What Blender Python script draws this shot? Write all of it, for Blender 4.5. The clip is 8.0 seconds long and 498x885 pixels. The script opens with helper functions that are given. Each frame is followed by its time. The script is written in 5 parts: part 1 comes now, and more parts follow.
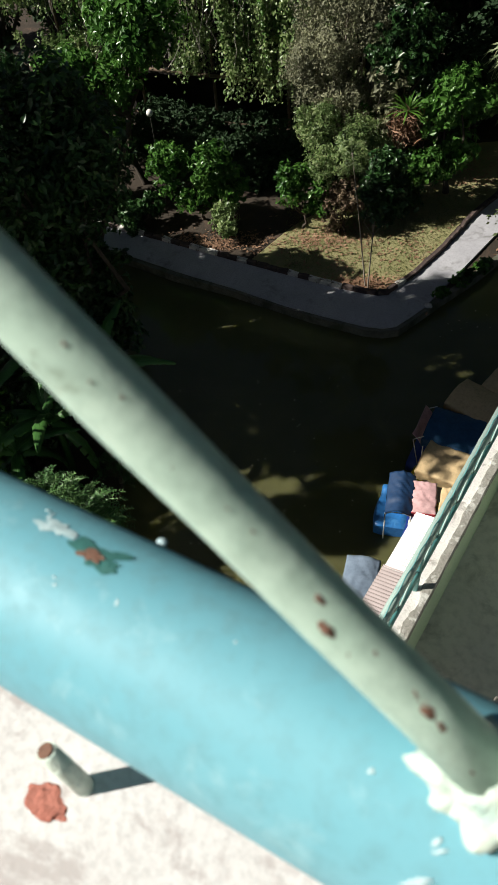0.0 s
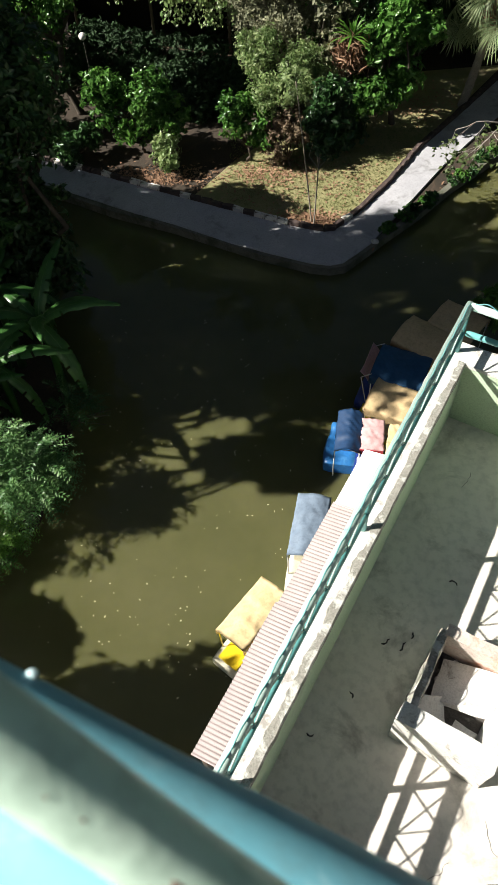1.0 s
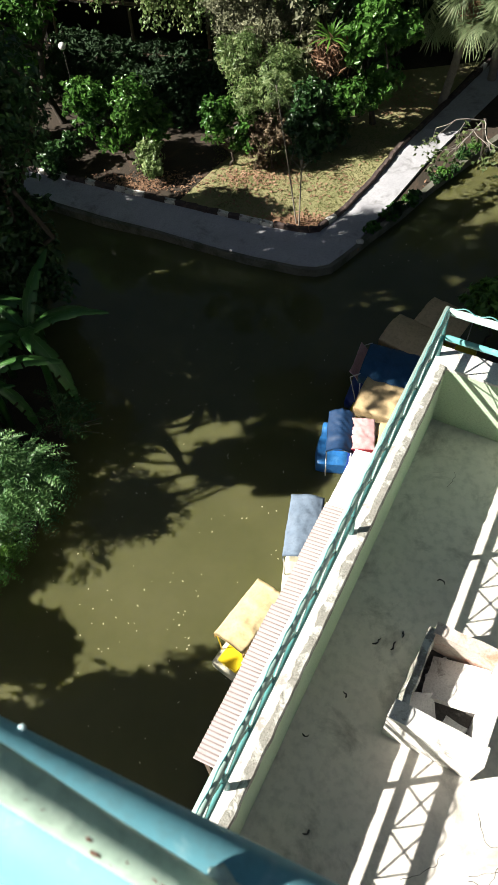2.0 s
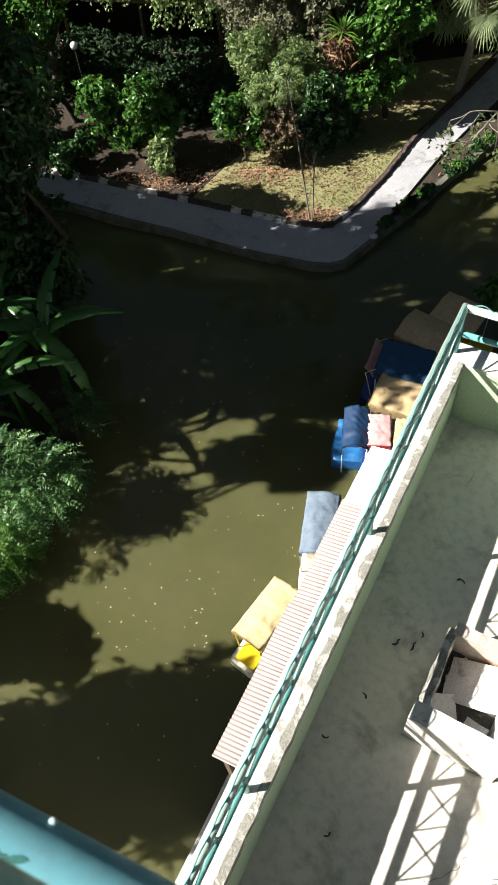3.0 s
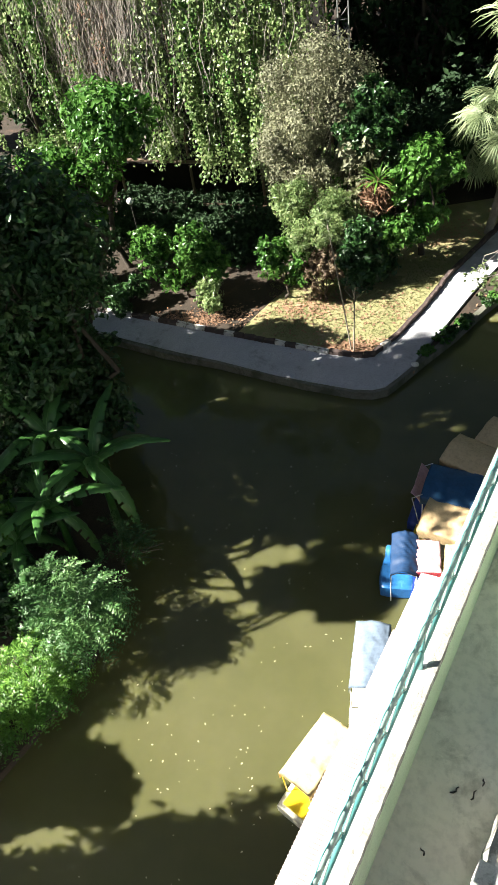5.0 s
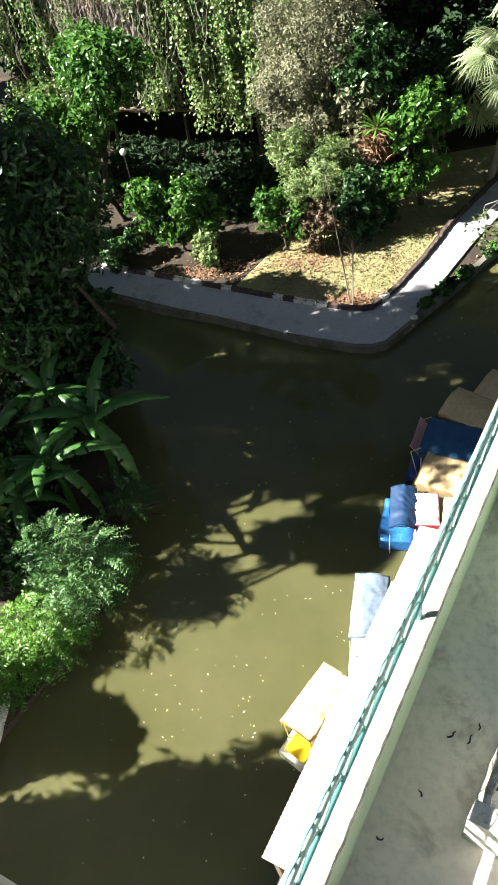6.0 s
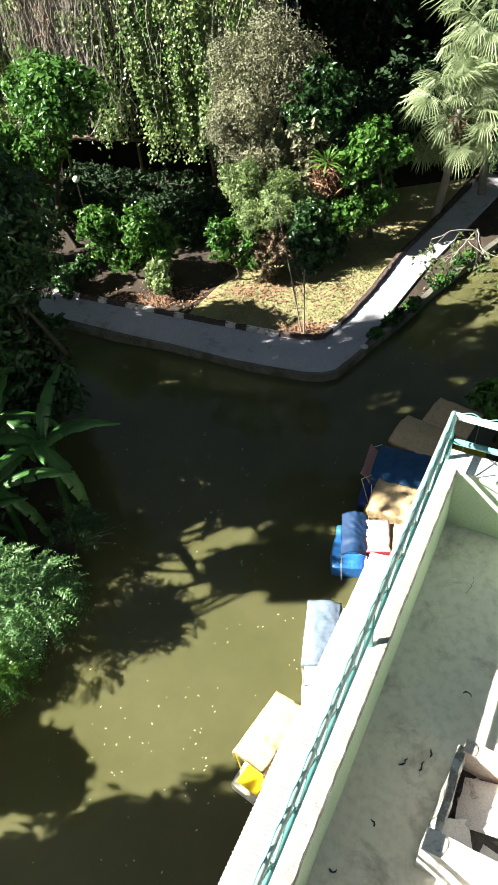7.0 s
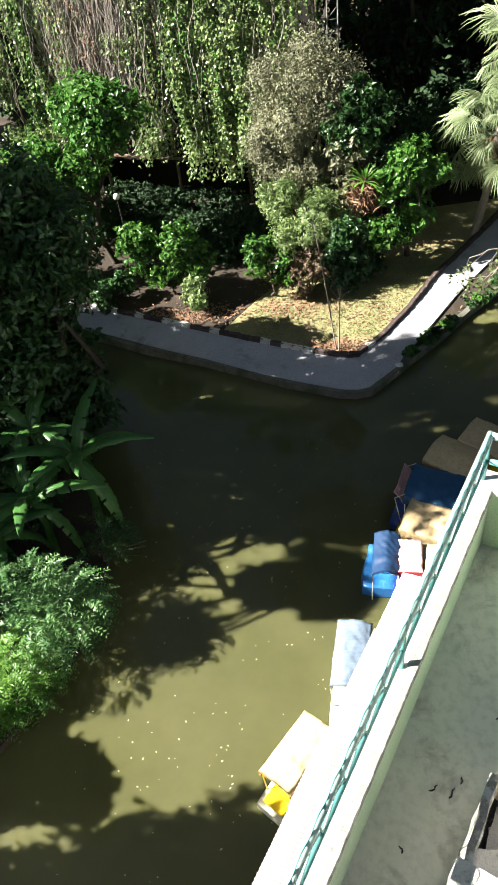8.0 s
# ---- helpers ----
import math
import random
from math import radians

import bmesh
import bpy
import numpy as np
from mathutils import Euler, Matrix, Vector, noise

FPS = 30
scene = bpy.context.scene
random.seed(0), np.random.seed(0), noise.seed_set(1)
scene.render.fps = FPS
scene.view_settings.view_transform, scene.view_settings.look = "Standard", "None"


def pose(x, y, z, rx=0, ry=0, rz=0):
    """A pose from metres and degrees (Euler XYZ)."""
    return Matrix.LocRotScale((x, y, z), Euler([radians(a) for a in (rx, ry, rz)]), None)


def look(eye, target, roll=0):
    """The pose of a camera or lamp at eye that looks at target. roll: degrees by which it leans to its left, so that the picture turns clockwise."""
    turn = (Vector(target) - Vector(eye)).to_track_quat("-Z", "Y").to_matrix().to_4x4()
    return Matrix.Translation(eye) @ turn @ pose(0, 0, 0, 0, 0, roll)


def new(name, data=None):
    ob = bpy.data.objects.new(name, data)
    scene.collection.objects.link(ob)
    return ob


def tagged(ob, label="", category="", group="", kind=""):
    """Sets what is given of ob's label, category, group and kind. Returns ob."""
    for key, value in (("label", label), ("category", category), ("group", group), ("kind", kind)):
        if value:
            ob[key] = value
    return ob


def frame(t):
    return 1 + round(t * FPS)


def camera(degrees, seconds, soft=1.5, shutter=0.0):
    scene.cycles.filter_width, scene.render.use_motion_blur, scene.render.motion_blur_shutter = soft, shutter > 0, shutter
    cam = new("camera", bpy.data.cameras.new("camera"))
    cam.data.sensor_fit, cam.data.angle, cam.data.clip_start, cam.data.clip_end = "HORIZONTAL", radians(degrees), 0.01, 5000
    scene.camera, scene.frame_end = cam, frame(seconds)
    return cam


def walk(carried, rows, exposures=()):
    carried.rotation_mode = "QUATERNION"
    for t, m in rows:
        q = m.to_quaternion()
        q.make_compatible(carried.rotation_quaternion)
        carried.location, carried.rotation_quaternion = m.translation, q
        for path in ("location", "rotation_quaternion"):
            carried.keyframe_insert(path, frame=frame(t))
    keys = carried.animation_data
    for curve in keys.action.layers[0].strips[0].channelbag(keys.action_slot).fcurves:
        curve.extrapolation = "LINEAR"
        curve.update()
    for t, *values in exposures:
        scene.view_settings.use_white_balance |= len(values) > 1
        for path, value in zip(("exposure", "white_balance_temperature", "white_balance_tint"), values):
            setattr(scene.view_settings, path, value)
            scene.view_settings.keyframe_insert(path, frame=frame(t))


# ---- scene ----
# The camera: held by hand over a balcony rail, 17 m above the water.
cam = camera(38.0, 8.0, soft=1.5)
cam.data.dof.use_dof, cam.data.dof.focus_distance, cam.data.dof.aperture_fstop = True, 16.0, 38.0
ROWS = [
    (0.0, -0.0550, -0.0500, 16.8700, 4.94, -49.91, 4.35),
    (0.5, -0.0540, -0.0260, 16.8600, 2.75, -53.60, 2.95),
    (1.0, -0.0420, 0.0057, 16.8690, 1.34, -54.90, 2.17),
    (1.5, 0.0076, -0.0251, 16.9965, -0.12, -54.80, 2.66),
    (3.0, -0.0067, 0.0210, 16.9954, -0.29, -55.19, 4.15),
    (3.5, 0.0150, 0.0250, 17.0100, 1.27, -48.30, 5.72),
    (4.0, 0.0150, 0.0250, 17.0200, 1.28, -44.27, 6.15),
    (4.5, 0.0150, 0.0250, 17.0200, 1.63, -43.84, 6.73),
    (6.0, 0.0150, 0.0250, 17.0200, 1.20, -48.66, 7.57),
    (6.5, 0.0150, 0.0250, 17.0200, -0.95, -48.40, 5.37),
    (7.0, 0.0150, 0.0250, 17.0200, -1.29, -46.77, 4.73),
    (7.5, 0.0150, 0.0250, 17.0200, -0.36, -45.32, 4.52),
    (8.0, 0.0150, 0.0250, 17.0200, 1.32, -45.26, 5.82),
]
walk(cam, [(t, pose(x, y, z, 90 + pitch, roll, yaw)) for t, x, y, z, yaw, pitch, roll in ROWS],
     exposures=[(0.0, 0.45), (1.0, 1.05), (1.5, 1.2), (3.0, 1.2), (3.5, 2.05), (4.5, 2.1), (6.0, 2.15), (6.5, 1.9), (7.0, 2.05), (8.0, 2.1)])

# World and sun
SUN_AZ, SUN_EL = radians(263.7), radians(39.3)      # clockwise from +y
world = bpy.data.worlds.new("sky")
scene.world = world
world.use_nodes = True
wn = world.node_tree
sky = wn.nodes.new("ShaderNodeTexSky")
sky.sky_type = "NISHITA"
sky.sun_disc = False
sky.sun_elevation, sky.sun_rotation = SUN_EL, SUN_AZ
wn.links.new(sky.outputs[0], wn.nodes["Background"].inputs[0])
wn.nodes["Background"].inputs[1].default_value = 0.018
to_sun = Vector((math.sin(SUN_AZ) * math.cos(SUN_EL), math.cos(SUN_AZ) * math.cos(SUN_EL), math.sin(SUN_EL)))
sun = new("sun", bpy.data.lights.new("sun", "SUN"))
sun.data.energy, sun.data.angle, sun.data.color = 5.0, radians(0.53), (1.0, 0.95, 0.86)
sun.matrix_world = look(to_sun * 200, (0, 0, 0))
scene.view_settings.exposure = 0.0


# Materials -----------------------------------------------------------------
def nodes_of(name):
    m = bpy.data.materials.new(name)
    m.use_nodes = True
    nt = m.node_tree
    return m, nt, nt.nodes["Principled BSDF"]


def noise_tex(nt, scale, detail=6, rough=0.6, coord="Object", dist=0.0):
    tc = nt.nodes.new("ShaderNodeTexCoord")
    n = nt.nodes.new("ShaderNodeTexNoise")
    n.inputs["Scale"].default_value, n.inputs["Detail"].default_value = scale, detail
    n.inputs["Roughness"].default_value, n.inputs["Distortion"].default_value = rough, dist
    nt.links.new(tc.outputs[coord], n.inputs["Vector"])
    return n.outputs["Fac"]


def ramp(nt, fac, lo, hi):
    r = nt.nodes.new("ShaderNodeMapRange")
    r.inputs["From Min"].default_value, r.inputs["From Max"].default_value = lo, hi
    nt.links.new(fac, r.inputs["Value"])
    return r.outputs["Result"]


def mix(nt, fac, a, b):
    m = nt.nodes.new("ShaderNodeMix")
    m.data_type = "RGBA"
    for sock, v in ((m.inputs["Factor"], fac), (m.inputs["A"], a), (m.inputs["B"], b)):
        if isinstance(v, (tuple, list)):
            sock.default_value = (*v, 1) if len(v) == 3 else v
        elif isinstance(v, (int, float)):
            sock.default_value = v
        else:
            nt.links.new(v, sock)
    return m.outputs["Result"]


def surface(name, c1, c2, stain=None, scale=3.0, fine=40.0, rough=0.7, bump=0.3, dist=0.01, metal=0.0, lo=0.55, hi=0.7, stain_scale=1.3, per_object=0.0):
    """Two tones in a coarse and a fine grain, stains with a shape of their own, fine relief."""
    m, nt, p = nodes_of(name)
    coarse, grain = noise_tex(nt, scale), noise_tex(nt, fine, 4)
    col = mix(nt, ramp(nt, coarse, 0.3, 0.7), c1, c2)
    dark = tuple(v * 0.8 for v in c2)
    col = mix(nt, ramp(nt, grain, 0.45, 0.75), col, dark)
    if stain:
        s = ramp(nt, noise_tex(nt, stain_scale, 9, 0.68, dist=0.4), lo, hi)
        col = mix(nt, s, col, stain)
    if per_object:
        oi = nt.nodes.new("ShaderNodeObjectInfo")
        col = mix(nt, ramp(nt, oi.outputs["Random"], 0.0, 1.0 / per_object), col, dark)
    nt.links.new(col, p.inputs["Base Color"])
    p.inputs["Roughness"].default_value, p.inputs["Metallic"].default_value = rough, metal
    rg = ramp(nt, grain, 0.2, 0.9)
    mr = nt.nodes.new("ShaderNodeMath")
    mr.operation, mr.inputs[1].default_value, mr.inputs[2].default_value = "MULTIPLY_ADD", 0.2, rough - 0.1
    nt.links.new(rg, mr.inputs[0])
    nt.links.new(mr.outputs[0], p.inputs["Roughness"])
    b = nt.nodes.new("ShaderNodeBump")
    b.inputs["Strength"].default_value, b.inputs["Distance"].default_value = bump, dist
    nt.links.new(grain, b.inputs["Height"])
    nt.links.new(b.outputs[0], p.inputs["Normal"])
    return m


def foliage(name, c1, c2, rough=0.45, through_light=0.3):
    m, nt, p = nodes_of(name)
    g = nt.nodes.new("ShaderNodeNewGeometry")
    col = mix(nt, g.outputs["Random Per Island"], c1, c2)
    big = ramp(nt, noise_tex(nt, 0.8, 3), 0.35, 0.65)
    col = mix(nt, big, col, tuple(v * 0.7 for v in c1))
    nt.links.new(col, p.inputs["Base Color"])
    p.inputs["Roughness"].default_value = rough
    t = nt.nodes.new("ShaderNodeBsdfTranslucent")
    nt.links.new(col, t.inputs["Color"])
    ms = nt.nodes.new("ShaderNodeMixShader")
    ms.inputs[0].default_value = through_light
    out = nt.nodes["Material Output"]
    nt.links.new(p.outputs[0], ms.inputs[1])
    nt.links.new(t.outputs[0], ms.inputs[2])
    nt.links.new(ms.outputs[0], out.inputs["Surface"])
    return m


def water_material():
    m, nt, p = nodes_of("murky_water")
    f = ramp(nt, noise_tex(nt, 0.35, 4), 0.35, 0.65)
    col = mix(nt, f, (0.092, 0.095, 0.040), (0.115, 0.115, 0.054))
    nt.links.new(col, p.inputs["Base Color"])
    p.inputs["Roughness"].default_value, p.inputs["IOR"].default_value = 0.04, 1.33
    p.inputs["Subsurface Weight"].default_value, p.inputs["Subsurface Scale"].default_value = 1.0, 0.6
    p.inputs["Subsurface Radius"].default_value = (1.0, 1.0, 0.6)
    b = nt.nodes.new("ShaderNodeBump")
    b.inputs["Strength"].default_value, b.inputs["Distance"].default_value = 0.05, 0.02
    nt.links.new(noise_tex(nt, 2.5, 3), b.inputs["Height"])
    nt.links.new(b.outputs[0], p.inputs["Normal"])
    return m


M = {
    "water": water_material(),
    "soil": surface("soil", (0.055, 0.038, 0.025), (0.03, 0.024, 0.016), (0.10, 0.06, 0.04), 1.5, 30, 0.95, 0.6, 0.03),
    "lawn": surface("lawn", (0.33, 0.29, 0.15), (0.20, 0.21, 0.085), (0.34, 0.26, 0.18), 1.2, 35, 0.95, 0.7, 0.03, stain_scale=0.7),
    "path": surface("path_concrete", (0.47, 0.47, 0.50), (0.37, 0.37, 0.40), (0.22, 0.22, 0.22), 1.2, 25, 0.9, 0.3, 0.01),
    "path_edge": surface("old_concrete", (0.20, 0.19, 0.16), (0.12, 0.12, 0.095), (0.07, 0.08, 0.05), 2, 25, 0.9, 0.5, 0.02, lo=0.45, hi=0.6),
    "kerb_white": surface("kerb_white_paint", (0.74, 0.72, 0.68), (0.6, 0.58, 0.54), (0.15, 0.12, 0.10), 5, 40, 0.85, 0.4, lo=0.5, hi=0.62, stain_scale=6),
    "kerb_dark": surface("kerb_dark_paint", (0.05, 0.04, 0.04), (0.09, 0.06, 0.05), (0.16, 0.12, 0.10), 5, 40, 0.9, 0.4, stain_scale=6),
    "floor": surface("terrace_concrete", (0.80, 0.755, 0.69), (0.72, 0.68, 0.62), (0.30, 0.275, 0.24), 1.8, 14, 0.9, 0.25, 0.005, lo=0.54, hi=0.72, stain_scale=2.2),
    "wall_green": surface("pale_green_paint", (0.60, 0.74, 0.54), (0.53, 0.67, 0.48), (0.42, 0.50, 0.38), 2, 60, 0.8, 0.2, 0.004, lo=0.6, hi=0.8),
    "wall_top": surface("worn_white_paint", (0.78, 0.77, 0.73), (0.66, 0.65, 0.62), (0.36, 0.34, 0.31), 6, 80, 0.9, 0.6, 0.006, lo=0.56, hi=0.64, stain_scale=7),
    "chipped": surface("chipped_whitewash", (0.74, 0.73, 0.72), (0.68, 0.66, 0.65), (0.50, 0.46, 0.45), 25, 260, 0.9, 0.3, 0.0012, lo=0.5, hi=0.58, stain_scale=30),
    "teal": surface("teal_rail_paint", (0.10, 0.33, 0.33), (0.14, 0.40, 0.39), (0.30, 0.48, 0.46), 5, 60, 0.4, 0.2, 0.002, stain_scale=9),
    "pale_teal": surface("faded_teal_paint", (0.42, 0.60, 0.56), (0.52, 0.66, 0.60), (0.26, 0.45, 0.44), 5, 60, 0.5, 0.2, 0.002, stain_scale=9),
    "wire": surface("wire_teal", (0.09, 0.30, 0.30), (0.13, 0.36, 0.35), None, 5, 60, 0.5, 0.2, 0.002),
    "pipe": surface("turquoise_gloss_paint", (0.15, 0.42, 0.51), (0.20, 0.47, 0.55), (0.36, 0.60, 0.65), 14, 160, 0.58, 0.12, 0.0008, lo=0.56, hi=0.8, stain_scale=45),
    "rod": surface("pale_green_rod_paint", (0.58, 0.74, 0.63), (0.50, 0.68, 0.57), (0.28, 0.36, 0.28), 40, 160, 0.5, 0.3, 0.0008, lo=0.62, hi=0.72, stain_scale=90),
    "weld": surface("cream_weld_paint", (0.72, 0.78, 0.68), (0.55, 0.68, 0.60), (0.35, 0.55, 0.52), 60, 300, 0.5, 0.8, 0.002, stain_scale=70),
    "rust": surface("rust", (0.17, 0.085, 0.06), (0.24, 0.13, 0.09), (0.08, 0.04, 0.03), 90, 400, 0.95, 0.8, 0.001, stain_scale=120),
    "brick_chip": surface("red_render", (0.52, 0.20, 0.15), (0.42, 0.15, 0.11), None, 60, 300, 0.95, 0.9, 0.002),
    "chip": surface("bare_white_primer", (0.62, 0.74, 0.76), (0.45, 0.66, 0.70), None, 80, 300, 0.6, 0.4, 0.001),
    "dark_chip": surface("dark_green_primer", (0.04, 0.16, 0.15), (0.07, 0.22, 0.20), None, 80, 300, 0.5, 0.4, 0.001),
    "roof": surface("roof_sheet", (0.40, 0.345, 0.34), (0.32, 0.27, 0.265), (0.20, 0.13, 0.115), 3, 50, 0.75, 0.2, 0.004, lo=0.6, hi=0.8, stain_scale=3, per_object=0.4),
    "roof_white": surface("roof_sheet_white", (0.80, 0.79, 0.78), (0.74, 0.73, 0.72), None, 3, 50, 0.6, 0.2, 0.004),
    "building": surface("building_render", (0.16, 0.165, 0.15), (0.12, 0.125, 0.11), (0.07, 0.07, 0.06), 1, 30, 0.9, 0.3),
    "facade": surface("facade_render", (0.74, 0.74, 0.70), (0.66, 0.66, 0.62), (0.5, 0.5, 0.46), 1, 30, 0.9, 0.3),
    "wood": surface("old_wood", (0.17, 0.12, 0.08), (0.11, 0.08, 0.055), None, 4, 50, 0.9, 0.5),
    "bark": surface("bark", (0.085, 0.066, 0.05), (0.05, 0.04, 0.03), (0.12, 0.11, 0.09), 6, 40, 0.95, 0.8, 0.02),
    "pale_bark": surface("pale_bark", (0.34, 0.30, 0.25), (0.24, 0.21, 0.17), None, 6, 40, 0.95, 0.8, 0.02),
    # Near-black: the shade behind the vines is put into this colour
    "shade_black": surface("near_black_shade", (0.022, 0.018, 0.014), (0.014, 0.012, 0.010), None, 2, 30, 0.95, 0.5),
    "steel": surface("weathered_steel", (0.30, 0.31, 0.30), (0.20, 0.21, 0.20), None, 6, 60, 0.6, 0.3, metal=0.3),
    "lamp_globe": surface("milky_globe", (0.85, 0.84, 0.80), (0.80, 0.79, 0.75), None, 4, 40, 0.3, 0.05),
    "leaf_mid": foliage("leaf_mid", (0.055, 0.165, 0.028), (0.15, 0.31, 0.06), 0.27),
    "leaf_dark": foliage("leaf_dark", (0.028, 0.085, 0.022), (0.06, 0.14, 0.035), 0.33, 0.2),
    # Leaf green taken down to near-black to stand for shade in wood and hollow
    "leaf_shade": foliage("leaf_shade", (0.018, 0.05, 0.016), (0.035, 0.085, 0.024), 0.85, 0.12),
    "leaf_bright": foliage("leaf_bright", (0.06, 0.18, 0.025), (0.22, 0.42, 0.06), 0.38, 0.25),
    "leaf_fresh": foliage("leaf_fresh", (0.09, 0.24, 0.04), (0.20, 0.40, 0.09), 0.3, 0.35),
    "leaf_vine": foliage("leaf_vine", (0.15, 0.26, 0.075), (0.44, 0.51, 0.24), 0.36, 0.36),
    "leaf_grey": foliage("leaf_grey", (0.18, 0.19, 0.11), (0.35, 0.36, 0.21), 0.6, 0.2),
    "leaf_olive": foliage("leaf_olive", (0.10, 0.15, 0.05), (0.22, 0.27, 0.11), 0.5, 0.3),
    "leaf_brown": foliage("leaf_brown", (0.12, 0.08, 0.05), (0.26, 0.20, 0.12), 0.7, 0.2),
    "leaf_dry": foliage("leaf_dry", (0.30, 0.17, 0.10), (0.42, 0.27, 0.17), 0.8, 0.15),
    "leaf_palm": foliage("leaf_palm", (0.20, 0.28, 0.13), (0.38, 0.44, 0.24), 0.5, 0.3),
    "leaf_banana": foliage("leaf_banana", (0.035, 0.12, 0.028), (0.09, 0.23, 0.055), 0.32, 0.2),
    "leaf_fern": foliage("leaf_fern", (0.055, 0.16, 0.045), (0.21, 0.37, 0.13), 0.35, 0.2),
    "grass": foliage("grass_blade", (0.14, 0.17, 0.05), (0.28, 0.27, 0.11), 0.7, 0.3),
    "float": foliage("floating_petal", (0.55, 0.52, 0.30), (0.75, 0.70, 0.50), 0.6, 0.1),
    "twig": surface("dry_twig", (0.43, 0.39, 0.35), (0.31, 0.28, 0.25), None, 6, 40, 0.95, 0.5),
    "debris": surface("black_twig", (0.035, 0.03, 0.028), (0.05, 0.045, 0.04), None, 20, 90, 0.95, 0.5),
}


def plastic(name, c, fade, rough=0.5):
    return surface(name, c, tuple(v * 0.88 for v in c), fade, 2.5, 12, rough, 0.12, 0.01, lo=0.55, hi=0.8, stain_scale=2.5)


M["arris"] = surface("grey_mortar", (0.36, 0.35, 0.31), (0.26, 0.25, 0.22), (0.60, 0.60, 0.56), 9, 60, 0.95, 0.9, 0.01, lo=0.5, hi=0.6, stain_scale=9)
M["soot"] = surface("sooty_masonry", (0.12, 0.11, 0.10), (0.07, 0.065, 0.06), (0.3, 0.28, 0.26), 8, 60, 0.95, 0.8, 0.01, stain_scale=8)
M.update({
    "tan": plastic("tan_tarp", (0.62, 0.46, 0.25), (0.68, 0.54, 0.32), 0.75),
    "peach": plastic("peach_tarp", (0.74, 0.58, 0.32), (0.68, 0.40, 0.19), 0.7),
    "navy": plastic("navy_tarp", (0.018, 0.09, 0.20), (0.03, 0.13, 0.27), 0.5),
    "deepnavy": plastic("deep_navy_tarp", (0.012, 0.045, 0.12), (0.018, 0.06, 0.15), 0.6),
    "greyblue": plastic("greyblue_tarp", (0.19, 0.25, 0.33), (0.23, 0.29, 0.37), 0.5),
    "pink": plastic("pink_tarp", (0.68, 0.42, 0.42), (0.75, 0.52, 0.50), 0.7),
    "red": plastic("red_fringe", (0.55, 0.06, 0.08), (0.6, 0.12, 0.12), 0.7),
    "blue": plastic("blue_hull", (0.03, 0.17, 0.45), (0.10, 0.30, 0.58), 0.35),
    "deepblue": plastic("deep_blue_hull", (0.015, 0.04, 0.22), (0.03, 0.07, 0.28), 0.35),
    "yellow": plastic("yellow_hull", (0.75, 0.56, 0.02), (0.70, 0.50, 0.05), 0.35),
    "cream": plastic("cream_hull", (0.72, 0.68, 0.52), (0.62, 0.58, 0.45), 0.4),
    "white_steel": plastic("white_tube", (0.68, 0.66, 0.62), (0.45, 0.40, 0.36), 0.5),
})


# Geometry helpers ------------------------------------------------------------
def part(name, bm, material, parent=None, label=""):
    me = bpy.data.meshes.new(name)
    bm.to_mesh(me)
    bm.free()
    me.materials.append(material)
    ob = new(name, me)
    ob.parent = parent
    return tagged(ob, label)


def data_part(name, verts, faces, material, parent=None, label="", smooth=False):
    me = bpy.data.meshes.new(name)
    me.from_pydata(verts, [], faces)
    me.materials.append(material)
    if smooth:
        me.polygons.foreach_set("use_smooth", [True] * len(me.polygons))
    ob = new(name, me)
    ob.parent = parent
    return tagged(ob, label)


def thing(name, m, label, category, group="", kind=""):
    ob = tagged(new(name), label, category, group, kind)
    ob.matrix_basis = m
    return ob


def box(bm, x0, x1, y0, y1, z0, z1, bevel=0.0):
    r = bmesh.ops.create_cube(bm, size=1.0, matrix=Matrix.Translation(((x0 + x1) / 2, (y0 + y1) / 2, (z0 + z1) / 2)) @ Matrix.Diagonal((x1 - x0, y1 - y0, z1 - z0, 1)))
    if bevel:
        es = list({e for v in r["verts"] for e in v.link_edges})
        bmesh.ops.bevel(bm, geom=es, offset=bevel, segments=2, profile=0.6, affect="EDGES")
    return bm


def new_box(*a, bevel=0.0):
    return box(bmesh.new(), *a, bevel=bevel)


def tube(bm, pts, radii, segs=8, caps=True):
    """A round tube through the points; one radius, or one a point."""
    pts = [Vector(p) for p in pts]
    if not isinstance(radii, (list, tuple)):
        radii = [radii] * len(pts)
    rings, side = [], None
    for i, p in enumerate(pts):
        d = (pts[min(i + 1, len(pts) - 1)] - pts[max(i - 1, 0)]).normalized()
        if side is None:
            side = d.orthogonal().normalized()
        side = (side - d * side.dot(d)).normalized()
        up = d.cross(side)
        rings.append([bm.verts.new(p + radii[i] * (side * math.cos(a) + up * math.sin(a))) for a in (2 * math.pi * k / segs for k in range(segs))])
    for a, b in zip(rings, rings[1:]):
        for k in range(segs):
            f = bm.faces.new((a[k], a[(k + 1) % segs], b[(k + 1) % segs], b[k]))
            f.smooth = True
    if caps:
        bm.faces.new(rings[0][::-1])
        bm.faces.new(rings[-1])
    return bm


def blob(bm, centre, size, seed=0, rough=0.25, freq=2.0, sub=2, squash=None):
    """A lump of uneven outline."""
    r = bmesh.ops.create_icosphere(bm, subdivisions=sub, radius=1.0)
    off = Vector((seed * 3.1, seed * 1.7, seed * 2.3))
    for v in r["verts"]:
        k = 1 + rough * noise.noise(v.co * freq + off)
        v.co = Vector([c + s * k * a for c, s, a in zip(centre, size, v.co)])
    for f in bm.faces:
        f.smooth = True
    return bm


